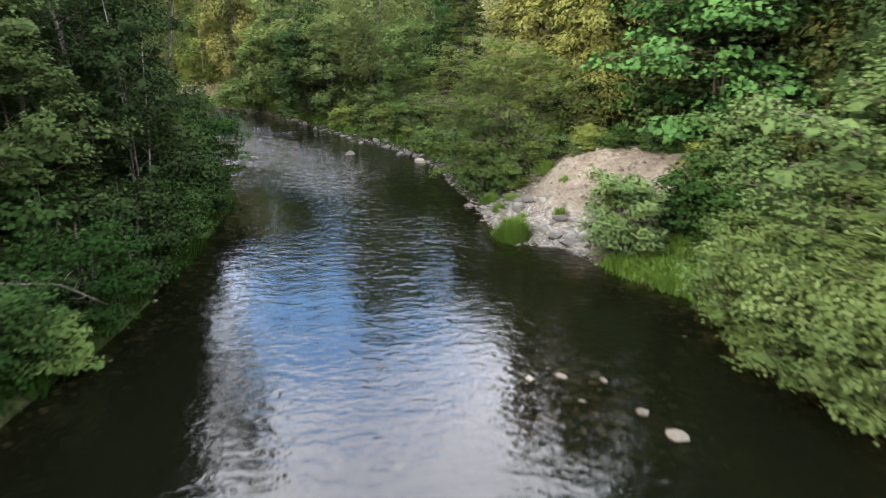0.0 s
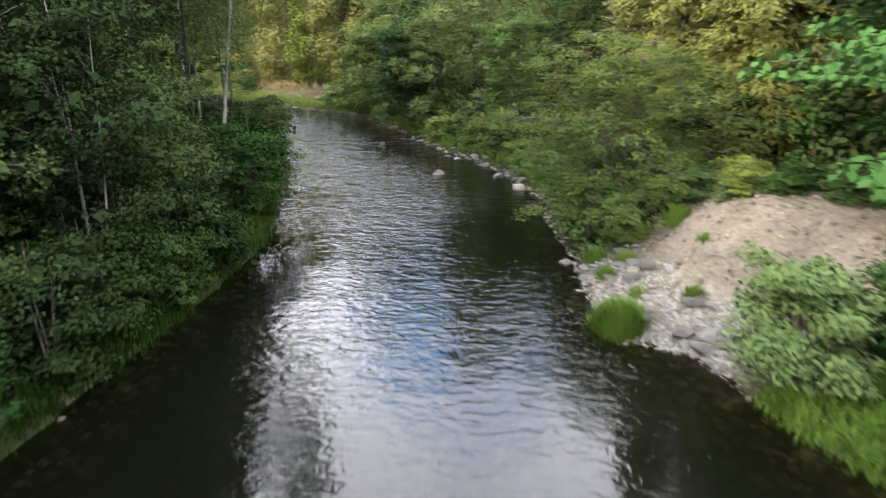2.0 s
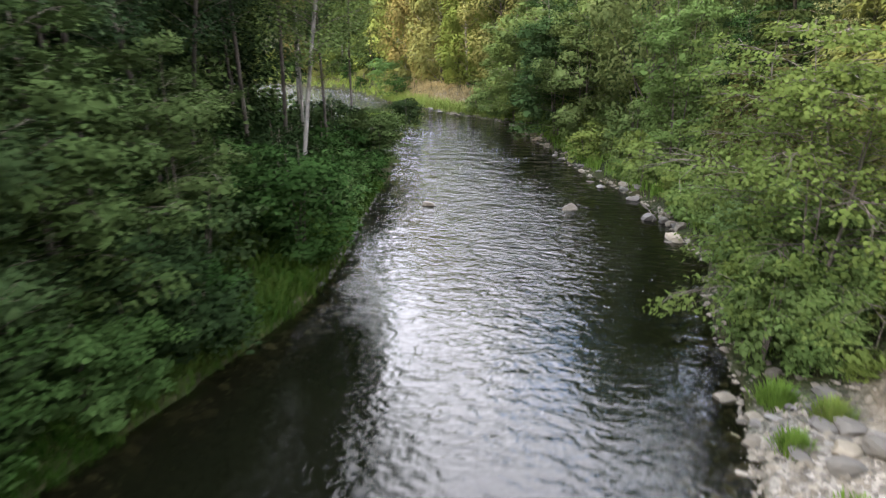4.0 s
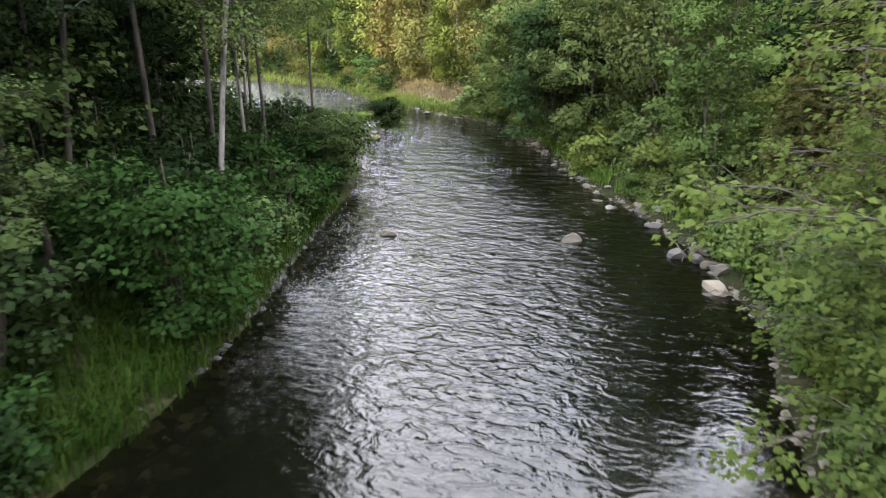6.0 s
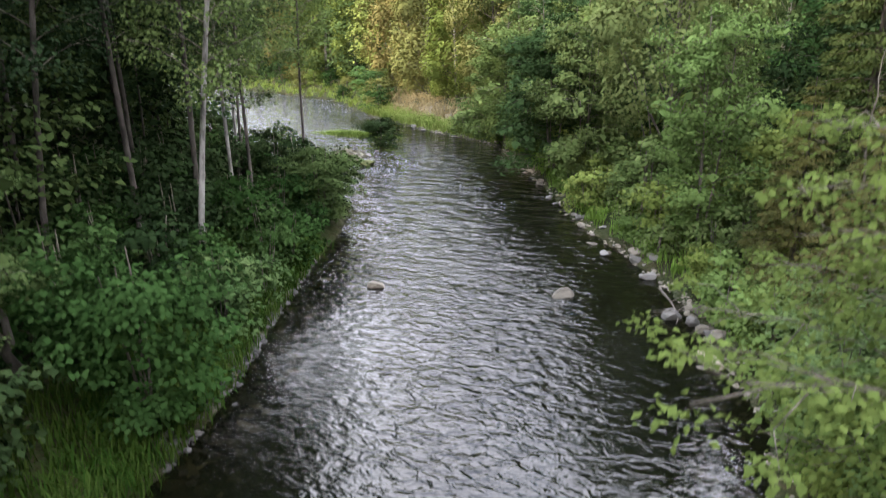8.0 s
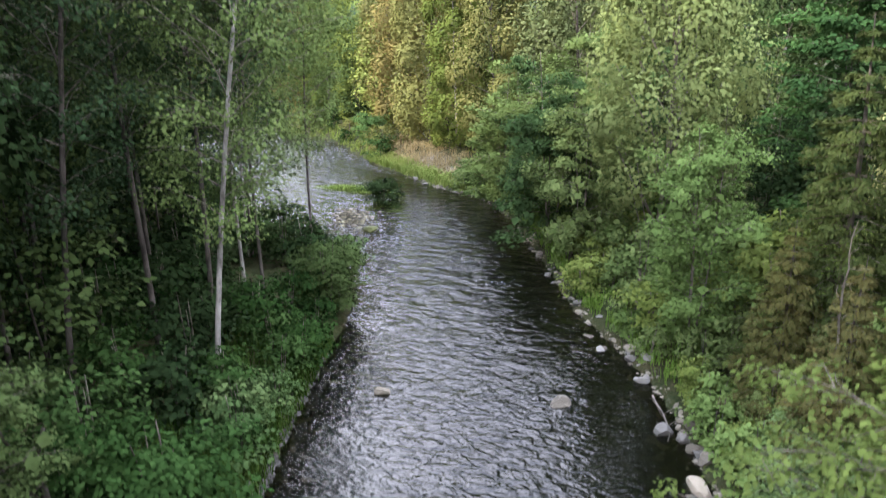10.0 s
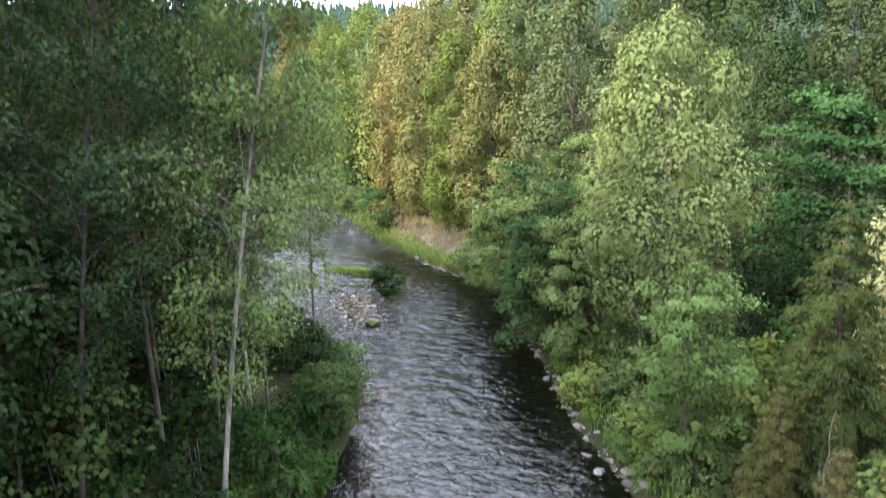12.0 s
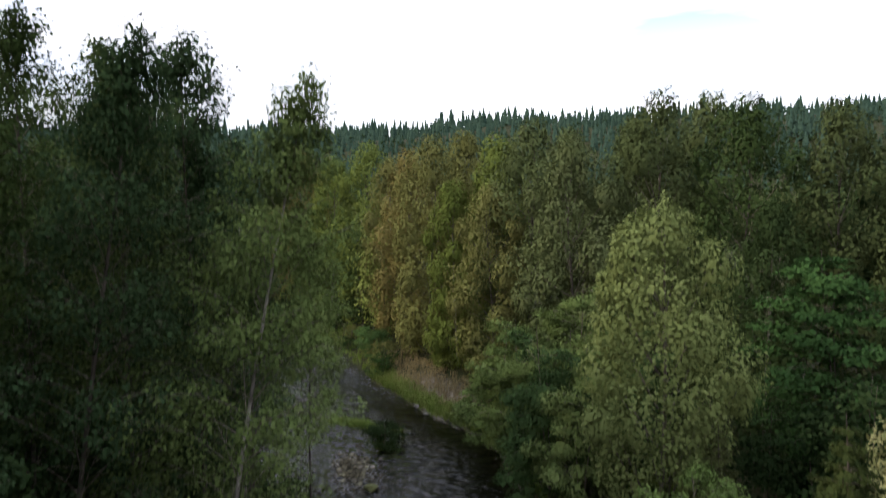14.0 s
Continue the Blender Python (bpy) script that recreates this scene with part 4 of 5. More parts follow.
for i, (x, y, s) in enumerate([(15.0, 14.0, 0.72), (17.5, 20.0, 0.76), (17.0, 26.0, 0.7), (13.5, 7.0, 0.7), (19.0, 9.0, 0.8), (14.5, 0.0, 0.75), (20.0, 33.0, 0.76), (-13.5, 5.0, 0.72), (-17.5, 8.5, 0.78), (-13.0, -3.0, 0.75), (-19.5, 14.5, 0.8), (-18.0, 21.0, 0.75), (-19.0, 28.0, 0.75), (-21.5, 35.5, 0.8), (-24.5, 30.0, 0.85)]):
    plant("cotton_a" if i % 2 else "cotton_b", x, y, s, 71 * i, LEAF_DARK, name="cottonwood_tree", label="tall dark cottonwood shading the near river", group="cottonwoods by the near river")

# left bank: tall trunks, then the lower alders in front
plant("tall_a", -17.0, 43.1, 0.9, 0, LEAF_MID, name="alder_tree", label="tall white-barked alder leaning over the river", group="tall left bank trees")
plant("tall_c", -24.2, 58.6, 0.8, 30, LEAF_MID, name="alder_tree", label="slim dark-barked tree at the gravel bar", group="tall left bank trees")
for i, (x, y, s) in enumerate([(-20.7, 40.4, 0.93), (-20.6, 44.0, 1.0), (-20.8, 47.0, 1.12), (-22.6, 51.0, 0.84), (-19.4, 48.6, 0.72), (-26.0, 55.5, 0.78), (-16.5, 35.0, 0.9), (-15.5, 24.0, 0.85), (-15.0, 31.0, 0.86), (-28.0, 50.0, 0.95),
                               (-27.0, 44.0, 1.06), (-26.0, 37.0, 0.95), (-21.0, 33.0, 0.95), (-19.0, 26.0, 0.95), (-16.0, 19.0, 0.9), (-14.5, 12.0, 0.85), (-34.0, 57.5, 0.85), (-42.0, 63.5, 0.9), (-33.0, 48.0, 1.0)]):
    plant(("tall_a", "tall_b", "tall_c")[i % 3], x, y, s, 97 * i, (LEAF_TALL, LEAF_ALDER, LEAF_TALL)[i % 3], BARK_DARK if i != 3 else None, name="alder_tree", label="tall slender alder with high dark crown", group="tall left bank trees")
plant("tall_a", -12.6, 25.9, 0.82, 175, LEAF_DARK, name="alder_tree", label="pale-barked alder leaning back from the bank", group="tall left bank trees")
plant("young", -10.8, 24.7, 0.95, 30, LEAF_DARK, BARK_PALE, name="alder_tree", label="thin pale-stemmed alder in the bank thicket", group="low alders on the left bank")
for i, (x, y, s) in enumerate([(-12.4, 27.6, 0.82), (-12.6, 21.0, 0.8), (-13.2, 14.5, 0.8), (-14.2, 33.2, 0.6)]):
    plant("alder_a" if i % 2 else "alder_b", x, y, s, 40 + 77 * i, LEAF_ALDER, name="alder_tree", label="low dark green alder with tangled dead twigs", group="low alders on the left bank")
plant("shrub_b", -9.6, 15.6, 0.75, 20, LEAF_FRESH, name="shrub", label="bright yellow-green shrub low on the bank", category="shrub")
plant("shrub_c", -12.4, 36.6, 1.3, 0, LEAF_BUSH, name="shrub", label="large bright green shrub standing in bank grass", category="shrub")
plant("shrub_c", -18.6, 52.0, 1.15, 50, LEAF_ALDER, name="shrub", label="grey-green shrub at the water's edge", category="shrub")
plant("shrub_b", -28.6, 74.2, 1.1, 0, LEAF_DARK, z=0.0, name="shrub", label="lone round shrub on the gravel bar", category="shrub")

rnd = random.Random(5)
poles = 0
while poles < 40:
    x, y = rnd.uniform(-44, -15), rnd.uniform(24, 66)
    if float(seg_dist(np.array([x]), np.array([y]), LEFT_BANK)[0]) > 4.5 and not in_river(np.array([x]), np.array([y]))[0]:
        plant("pole", x, y, rnd.uniform(0.8, 1.1), rnd.uniform(0, 360), rnd.choice((LEAF_DARK, LEAF_ALDER)), BARK_PALE if poles % 9 == 0 else None, name="alder_tree", label="slim bare-stemmed tree deep in the alder wood", group="slim stems in the wood")
        poles += 1


def along(bank, y0, y1):
    """A point of a bank line, with the unit vector inland."""
    segs = [(a, b) for a, b in zip(bank[:-1], bank[1:]) if b[1] > y0 and a[1] < y1]
    w = [math.dist(a, b) for a, b in segs]
    while True:
        (a, b), t = rnd.choices(segs, w)[0], rnd.random()
        x, y = a[0] + (b[0] - a[0]) * t, a[1] + (b[1] - a[1]) * t
        if y0 <= y <= y1:
            break
    dx, dy = (b[0] - a[0]) / math.dist(a, b), (b[1] - a[1]) / math.dist(a, b)
    sgn = 1 if bank is LEFT_BANK else -1
    return x, y, -dy * sgn, dx * sgn


def scatter(bank, y0, y1, count, near, far, keys, leaves, size, gap, label, group, keep=lambda x, y: True):
    placed, tries = [], 0
    while len(placed) < count and tries < count * 40:
        tries += 1
        x, y, nx, ny = along(bank, y0, y1)
        d = rnd.uniform(near, far)
        x, y = x + nx * d, y + ny * d
        if not keep(x, y) or any((x - a) ** 2 + (y - b) ** 2 < gap * gap for a, b in placed):
            continue
        placed.append((x, y))
        key, kinds = rnd.choice(keys), {"bramble": "bramble", "back": "bush", "shrub": "shrub"}
        plant(key, x, y, rnd.uniform(*size), rnd.uniform(0, 360), rnd.choice(leaves), name=kinds[key.split("_")[0]], label=label, category="shrub", group=group, sink=0.1)


def off_sand(x, y):
    return not (1.0 < x < 10.5 and 24.5 < y < 34.0) and not (9 < y < 23 and x < 9.5 and x > 5)


def off_grass(x, y):
    return not (31.0 < y < 40.5 and x > -12.2)


scatter(LEFT_BANK, 6, 34, 26, 0.5, 2.4, ("shrub_a", "shrub_b", "shrub_c"), (LEAF_BUSH, LEAF_DARK, LEAF_BUSH), (0.7, 1.1), 0.9, "leafy green shrub hanging over the water's edge", "left bank shrubs", off_grass)
scatter(LEFT_BANK, 10, 60, 48, 2.4, 9.0, ("back_shrub_a", "back_shrub_b"), (LEAF_DARK, LEAF_DARK, LEAF_BUSH), (0.7, 1.25), 1.2, "green undergrowth shrub between alder trunks", "left bank shrubs", off_grass)
scatter(LEFT_BANK, 41, 60, 18, 0.6, 2.4, ("back_shrub_a", "back_shrub_b"), (LEAF_BUSH, LEAF_GREY), (0.55, 0.85), 1.0, "leafy green shrub on the stony bank", "left bank shrubs")
for i in range(66):
    x, y, nx, ny = along(LEFT_BANK, 6, 70)
    d = rnd.uniform(6.5, 34)
    plant("thicket", x + nx * d, y + ny * d, rnd.uniform(0.7, 1.1) * (1 if d < 9 else 1.35), rnd.uniform(0, 360), rnd.choice((LEAF_DARK, LEAF_DARK, LEAF_ALDER)), name="young_tree", label="dark young tree crowded among alder trunks", group="thicket of young trees")
for i in range(18):
    x, y, nx, ny = along(RIGHT_BANK, 94, 124)
    d = rnd.uniform(4, 12)
    plant("thicket", x + nx * d, y + ny * d, rnd.uniform(1.2, 1.8), rnd.uniform(0, 360), rnd.choice((LEAF_OLIVE, LEAF_ALDER)), name="young_tree", label="olive green tree crowding the far river bend", group="trees at the far bend")
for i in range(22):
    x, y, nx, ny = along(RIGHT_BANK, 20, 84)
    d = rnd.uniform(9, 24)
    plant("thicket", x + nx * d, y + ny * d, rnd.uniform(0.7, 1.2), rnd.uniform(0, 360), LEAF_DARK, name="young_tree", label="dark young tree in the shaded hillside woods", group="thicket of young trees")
scatter(LEFT_BANK, 58, 92, 30, 0.8, 6.0, ("back_shrub_a", "back_shrub_b"), (LEAF_BUSH, LEAF_DARK), (0.8, 1.3), 1.3, "leafy shrub on the shaded upper bank", "left bank shrubs")
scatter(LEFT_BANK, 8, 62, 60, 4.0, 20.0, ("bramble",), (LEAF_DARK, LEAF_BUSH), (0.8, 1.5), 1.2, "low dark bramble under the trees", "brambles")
scatter(RIGHT_BANK, 8, 24, 16, 1.5, 7.0, ("shrub_a", "shrub_b"), (LEAF_GREY, LEAF_BUSH), (0.7, 1.1), 1.1, "leafy shrub under the near alder", "right bank shrubs", off_sand)
scatter(RIGHT_BANK, 38, 47, 10, 1.0, 3.0, ("shrub_c", "shrub_a"), (LEAF_WILLOW, LEAF_OLIVE), (0.55, 0.85), 1.2, "light green shrub overhanging the bank stones", "right bank shrubs")
scatter(RIGHT_BANK, 34, 56, 44, 0.7, 4.6, ("shrub_a", "shrub_b", "back_shrub_a", "back_shrub_b"), (LEAF_FRESH, LEAF_MID, LEAF_OLIVE, LEAF_FRESH), (0.5, 0.85), 0.85, "leafy shrub above the bank stones", "right bank shrubs", off_sand)
scatter(RIGHT_BANK, 54, 82, 40, 0.9, 5.0, ("back_shrub_a", "back_shrub_b"), (LEAF_FRESH, LEAF_MID, LEAF_OLIVE, LEAF_FRESH), (0.6, 1.0), 1.2, "leafy shrub above the bank stones", "right bank shrubs", off_sand)
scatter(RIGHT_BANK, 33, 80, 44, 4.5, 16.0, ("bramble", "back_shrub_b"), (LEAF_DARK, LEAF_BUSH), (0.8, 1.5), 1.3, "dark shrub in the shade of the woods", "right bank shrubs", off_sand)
scatter(RIGHT_BANK, 44, 62, 26, 3.6, 9.0, ("shrub_a", "back_shrub_a", "back_shrub_b"), (LEAF_FRESH, LEAF_MID, LEAF_OLIVE), (0.9, 1.4), 1.2, "leafy shrub filling the slope between spruces", "right bank shrubs")
scatter(RIGHT_BANK, 91, 120, 26, 0.8, 6.0, ("back_shrub_b", "back_shrub_a"), (LEAF_OLIVE, LEAF_BUSH, LEAF_YELLOW), (0.7, 1.3), 1.3, "green shrub on the far river bank", "far bank shrubs")
scatter(RIGHT_BANK, 84, 118, 26, 6.5, 12.0, ("back_shrub_b", "bramble"), (LEAF_OLIVE, LEAF_DARK, LEAF_YELLOW), (0.9, 1.7), 1.5, "olive shrub at the foot of the far trees", "far bank shrubs")
for i, (x, y, s, k) in enumerate([(6.8, 32.9, 0.45, 0), (7.9, 32.3, 0.45, 1), (9.3, 31.6, 0.5, 0), (7.2, 34.2, 0.6, 1), (8.8, 33.4, 0.6, 1), (5.6, 34.6, 0.6, 1), (4.6, 35.2, 0.5, 0), (10.6, 31.4, 0.6, 1), (3.6, 35.8, 0.45, 0), (10.4, 27.5, 0.7, 1), (9.6, 25.4, 0.7, 0), (6.4, 33.0, 0.3, 0), (3.9, 33.9, 0.3, 1)]):
    plant("shrub_b" if k else "shrub_a", x, y, s, 71 * i, (LEAF_OLIVE, LEAF_BUSH, LEAF_GREY)[i % 3], name="shrub", label="weedy green shrub fringing the sandy bank", category="shrub", group="sandy bank fringe", sink=0.1)


# ---- stuff: woods, grass, stones ----
def stuff_leaves(name, groups, mat, label, category):
    co = np.concatenate([g[0] for g in groups])
    off, fs = 0, []
    for g in groups:
        fs.append(g[1] + off)
        off += len(g[0])
    return tagged(mesh_object(name, co, np.concatenate(fs), mat, False), label, category, kind="stuff")


def ahead_side(a, s):
    return -0.48 - 0.432 * a + 0.899 * s, 26.8 + 0.899 * a + 0.432 * s


def fir_cones(rng, a, s, h):
    """Far firs: four ragged tiers of drooping boughs each, closed to the eye."""
    x, y = ahead_side(a, s)
    z = land(x, y)[0]
    k, sides, tiers = len(a), 7, 4
    ang = np.linspace(0, 2 * np.pi, sides, endpoint=False)
    co, fa, off = [], [], 0
    for t in range(tiers):
        lo, hi = 0.02 + 0.23 * t, min(1.0, 0.42 + 0.23 * t)
        rad = h[:, None] * (0.21 - 0.045 * t) * rng.uniform(0.55, 1.25, (k, sides))
        az = ang[None] + rng.uniform(-0.3, 0.3, (k, sides)) + t
        ring = np.stack([x[:, None] + np.cos(az) * rad, y[:, None] + np.sin(az) * rad, z[:, None] + h[:, None] * (lo + rng.uniform(-0.06, 0.04, (k, sides)))], -1)
        tip = np.stack([x, y, z + h * hi], -1)[:, None]
        co.append(np.concatenate([ring, tip], 1).reshape(-1, 3))
        i = np.arange(sides)
        f = np.stack([i, (i + 1) % sides, np.full(sides, sides)], 1)
        fa.append((off + np.arange(k)[:, None, None] * (sides + 1) + f[None]).reshape(-1, 3))
        off += k * (sides + 1)
    return np.concatenate(co), np.concatenate(fa)


def crown_lobes(rng, a, s, h, lobes, leaves, wide=0.24):
    """Far broad-leaved crowns: crooked lobes, each covered with leaf tufts."""
    x, y = ahead_side(a, s)
    z = land(x, y)[0]
    k = len(a)
    v = rng.normal(0, 1, (k, lobes, 3)); v /= np.linalg.norm(v, axis=2)[..., None]
    v *= rng.uniform(0.45, 0.95, (k, lobes, 1))
    mid = np.stack([x, y, z + h * 0.56], -1)[:, None] + v * np.stack([h * wide, h * wide, h * 0.4], -1)[:, None]
    r = (h * 0.115)[:, None] * rng.uniform(0.7, 1.25, (k, lobes))
    hearts = np.concatenate([mid, r[..., None]], -1).reshape(-1, 4)
    c1, f1 = lumps(rng, hearts * np.array([1, 1, 1, 0.5]), 1.25)
    w = rng.normal(0, 1, (len(hearts), leaves, 3)); w /= np.linalg.norm(w, axis=2)[..., None]
    p = hearts[:, None, :3] + w * hearts[:, None, 3:4] * np.array([1, 1, 1.2]) * rng.uniform(0.75, 1.15, (len(hearts), leaves, 1))
    c2, f2 = leaf_quads(rng, p.reshape(-1, 3), w.reshape(-1, 3), np.repeat(hearts[:, 3] * 0.46, leaves), 0.85, 0.6, 0.0)
    return np.concatenate([c1, c2]), np.concatenate([f1, f2 + len(c1)])


def dry_land(a, s, gap):
    fx, fy = ahead_side(a, s)
    ok = ~in_river(fx, fy) & (np.minimum(seg_dist(fx, fy, LEFT_BANK), seg_dist(fx, fy, RIGHT_BANK)) > gap)
    return a[ok], s[ok]


rng = np.random.default_rng(9)
n_hill = 5200
a, s = rng.uniform(430, 960, n_hill), rng.uniform(-560, 760, n_hill)
stuff_leaves("hillside_firs", [fir_cones(rng, a, s, 9 + 12 * rng.uniform(0, 1, n_hill) ** 2)], LEAF_HAZED_FIR, "dark green firs covering the distant ridge", "trees")
stuff_leaves("ridge_firs", [fir_cones(rng, rng.uniform(800, 900, 330), rng.uniform(-520, 760, 330), rng.uniform(10, 28, 330) * rng.uniform(0.8, 1.1, 330))], LEAF_HAZED_FIR, "pointed dark firs along the ridge line", "trees")
a, s = rng.uniform(300, 720, 1500), rng.uniform(-420, 560, 1500)
stuff_leaves("hillside_broadleaves", [crown_lobes(rng, a, s, rng.uniform(9, 16, 1500), 4, 6, 0.3)], LEAF_DARK, "dull green broadleaf woods on the lower hillside", "trees")
a, s = dry_land(rng.uniform(92, 300, 330), rng.uniform(-170, 240, 330), 6)
stuff_leaves("far_woods", [crown_lobes(rng, a, s, rng.uniform(12, 18, len(a)), 14, 16)], LEAF_COTTON, "olive green woods filling the valley floor", "trees")
a, s = dry_land(rng.uniform(-160, -30, 150), rng.uniform(-90, 90, 150), 5)
stuff_leaves("downstream_woods", [crown_lobes(rng, a, s, rng.uniform(15, 24, len(a)), 14, 44)], LEAF_DARK, "dark green woods further down the river", "trees")
a, s = dry_land(rng.uniform(5, 90, 230), np.concatenate([rng.uniform(-75, -24, 170), rng.uniform(40, 80, 60)]), 6)
stuff_leaves("inner_woods", [crown_lobes(rng, a, s, rng.uniform(15, 23, len(a)), 16, 26)], LEAF_DARK, "dark woods deep behind both banks", "trees")


def grass(name, pts, height, mat, label, seed):
    """Blades of grass, each a bent narrow triangle strip, on the ground at pts."""
    g = np.random.default_rng(seed)
    n = len(pts)
    z = land(pts[:, 0], pts[:, 1])[0]
    az = g.uniform(0, 2 * np.pi, n)
    d = np.stack([np.cos(az), np.sin(az), 0 * az], 1)
    h = height * g.uniform(0.5, 1.3, n)
    root = np.stack([pts[:, 0], pts[:, 1], z - 0.02], 1)
    w = np.stack([-d[:, 1], d[:, 0], 0 * az], 1) * (0.012 + 0.012 * h)[:, None]
    mid = root + d * (h * 0.15)[:, None] + np.array([0, 0, 1.0]) * (h * 0.65)[:, None]
    tip = root + d * (h * g.uniform(0.3, 0.8, n))[:, None] + np.array([0, 0, 1.0]) * (h * g.uniform(0.75, 1.0, n))[:, None]
    co = np.stack([root - w, root + w, mid + w * 0.8, tip, mid - w * 0.8], 1).reshape(-1, 3)
    k = np.arange(n)[:, None] * 5
    fa = np.concatenate([k + np.array([[0, 1, 2]]), k + np.array([[0, 2, 4]]), k + np.array([[4, 2, 3]])])
    return tagged(mesh_object(name, co, fa, mat, False), label, "grass", kind="stuff")


def bank_points(bank, y0, y1, n, near, far, tuft=0.0):
    pts = []
    while len(pts) < n:
        x, y, nx, ny = along(bank, y0, y1)
        d = near + (far - near) * rnd.random() ** 1.4
        for _ in range(12):
            pts.append((x + nx * d + rnd.gauss(0, 0.16), y + ny * d + rnd.gauss(0, 0.16)))
    return np.array(pts[:n])


grass("left_bank_grass", bank_points(LEFT_BANK, 26, 50, 20000, 0.25, 3.8), 0.5, LEAF_SHADE_GRASS, "long green grass on the shaded bank", 1)
grass("left_margin_grass", bank_points(LEFT_BANK, 4, 27, 5000, 0.1, 2.0), 0.5, LEAF_SHADE_GRASS, "green grass tufts at the water's edge", 2)
rg = bank_points(RIGHT_BANK, 18.5, 24, 5000, 0.1, 3.2)
grass("right_slope_grass", rg, 0.45, LEAF_GRASS, "yellow-green grass on the slope under the alder", 3)
rg = bank_points(RIGHT_BANK, 35, 80, 9000, 0.7, 3.0)
grass("right_bank_grass", rg, 0.55, LEAF_GRASS, "green grass between stones and shrubs", 4)
rg = bank_points(RIGHT_BANK, 78, 93, 9000, 0.5, 2.4)
grass("far_bank_grass", rg, 0.7, LEAF_GRASS, "vivid green grass strip on the far bank", 5)
rg = bank_points(RIGHT_BANK, 93, 122, 8000, 0.3, 5.0)
grass("bend_grass", rg, 0.7, LEAF_GRASS, "green grass on the bank at the river bend", 8)
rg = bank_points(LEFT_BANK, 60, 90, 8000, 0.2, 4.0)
grass("upper_bank_grass", rg, 0.6, LEAF_SHADE_GRASS, "rank green grass on the shaded upper bank", 9)
rg = bank_points(RIGHT_BANK, 81, 96, 7000, 1.8, 6.0)
grass("dry_bank_grass", rg, 0.6, LEAF_DRY, "dry straw-coloured grass on the far bank", 7)
rg = np.random.default_rng(3).normal(0, 1, (6000, 2)) * np.array([2.4, 0.5]) + np.array([-33.2, 76.6 + 1.66])
grass("island_grass", rg, 0.5, LEAF_GRASS, "green grass on the low gravel island", 6)


def tuft(x, y, r, h, n, label, seed):
    g = np.random.default_rng(seed)
    q = g.normal(0, 0.5, (n, 2)) * r
    root = np.stack([q[:, 0], q[:, 1], 0 * q[:, 0] - 0.05], 1)
    d = np.concatenate([q / r + g.normal(0, 0.3, (n, 2)), np.zeros((n, 1))], 1)
    hh = h * g.uniform(0.35, 1.25, n) * np.exp(-0.6 * (q ** 2).sum(1) / r ** 2)
    up = np.array([0, 0, 1.0])
    w = np.stack([-d[:, 1], d[:, 0], 0 * hh], 1); w = w / (np.linalg.norm(w, axis=1)[:, None] + 1e-6) * 0.018
    mid, tip = root + d * (0.3 * hh)[:, None] + up * (0.65 * hh)[:, None], root + d * (0.55 * hh)[:, None] + up * hh[:, None]
    co = np.stack([root - w, root + w, mid + w * 0.8, tip, mid - w * 0.8], 1).reshape(-1, 3)
    k = np.arange(n)[:, None] * 5
    fa = np.concatenate([k + np.array([[0, 1, 2]]), k + np.array([[0, 2, 4]]), k + np.array([[4, 2, 3]])])
    ob = mesh_object("grass_tuft", co, fa, LEAF_GRASS, False)
    ob.location = (x, y, ground_z(x, y))
    return tagged(ob, label, "grass", kind="stuff")


tuft(2.9, 27.6, 0.62, 0.85, 3000, "dense bright green grass tuft on pale gravel", 1)
tuft(3.3, 32.6, 0.35, 0.5, 700, "small green grass tuft among pale stones", 2)
tuft(4.9, 28.6, 0.25, 0.35, 300, "thin grass tuft on pale gravel", 3)
tuft(2.6, 31.4, 0.3, 0.4, 400, "low green weeds between pale slabs", 5)
tuft(3.6, 29.6, 0.5, 0.22, 260, "flat green weeds on pale gravel", 6)
tuft(2.3, 33.2, 0.4, 0.5, 500, "green grass tuft at the foot of the bank", 8)
tuft(5.6, 31.2, 0.3, 0.3, 160, "thin weeds on the sandy slope", 9)
tuft(5.0, 33.6, 0.5, 0.6, 800, "weedy green tuft at the top of the sand", 4)


def stone_shape(seed, flat):
    """A rounded, faceted river stone about 1 across."""
    bm = bmesh.new()
    bmesh.ops.create_icosphere(bm, subdivisions=2, radius=0.5)
    g = random.Random(seed)
    cuts = [(Vector((g.gauss(0, 1), g.gauss(0, 1), g.gauss(0, 0.8))).normalized(), g.uniform(0.2, 0.4)) for _ in range(11)]
    for v in bm.verts:
        for nrm, d in cuts:
            over = v.co.dot(nrm) - d
            if over > 0:
                v.co -= nrm * over * 0.95
        v.co *= 1 + 0.12 * noise.noise(v.co * 3 + Vector((seed, 0, 0)))
        v.co.z *= flat
    me = bpy.data.meshes.new("rock")
    bm.to_mesh(me)
    bm.free()
    me.materials.append(STONE)
    return me


STONES = [stone_shape(i, f) for i, f in enumerate((0.55, 0.45, 0.62, 0.5, 0.4, 0.7))]


def rock(x, y, size, z=None, shape=None, turn=None, label="pale grey river rock on the waterline", group="waterline rocks", stretch=1.0):
    ob = new("rock", STONES[rnd.randrange(6) if shape is None else shape])
    zz = (max(ground_z(x, y), -0.12) if z is None else z) + 0.08 * size
    ob.matrix_basis = Matrix.Translation((x, y, zz)) @ Euler((rnd.uniform(-0.15, 0.15), rnd.uniform(-0.15, 0.15), rnd.uniform(0, 6.3) if turn is None else turn)).to_matrix().to_4x4() @ Matrix.Diagonal((size * stretch, size, size, 1))
    return tagged(ob, label, "rock", group)


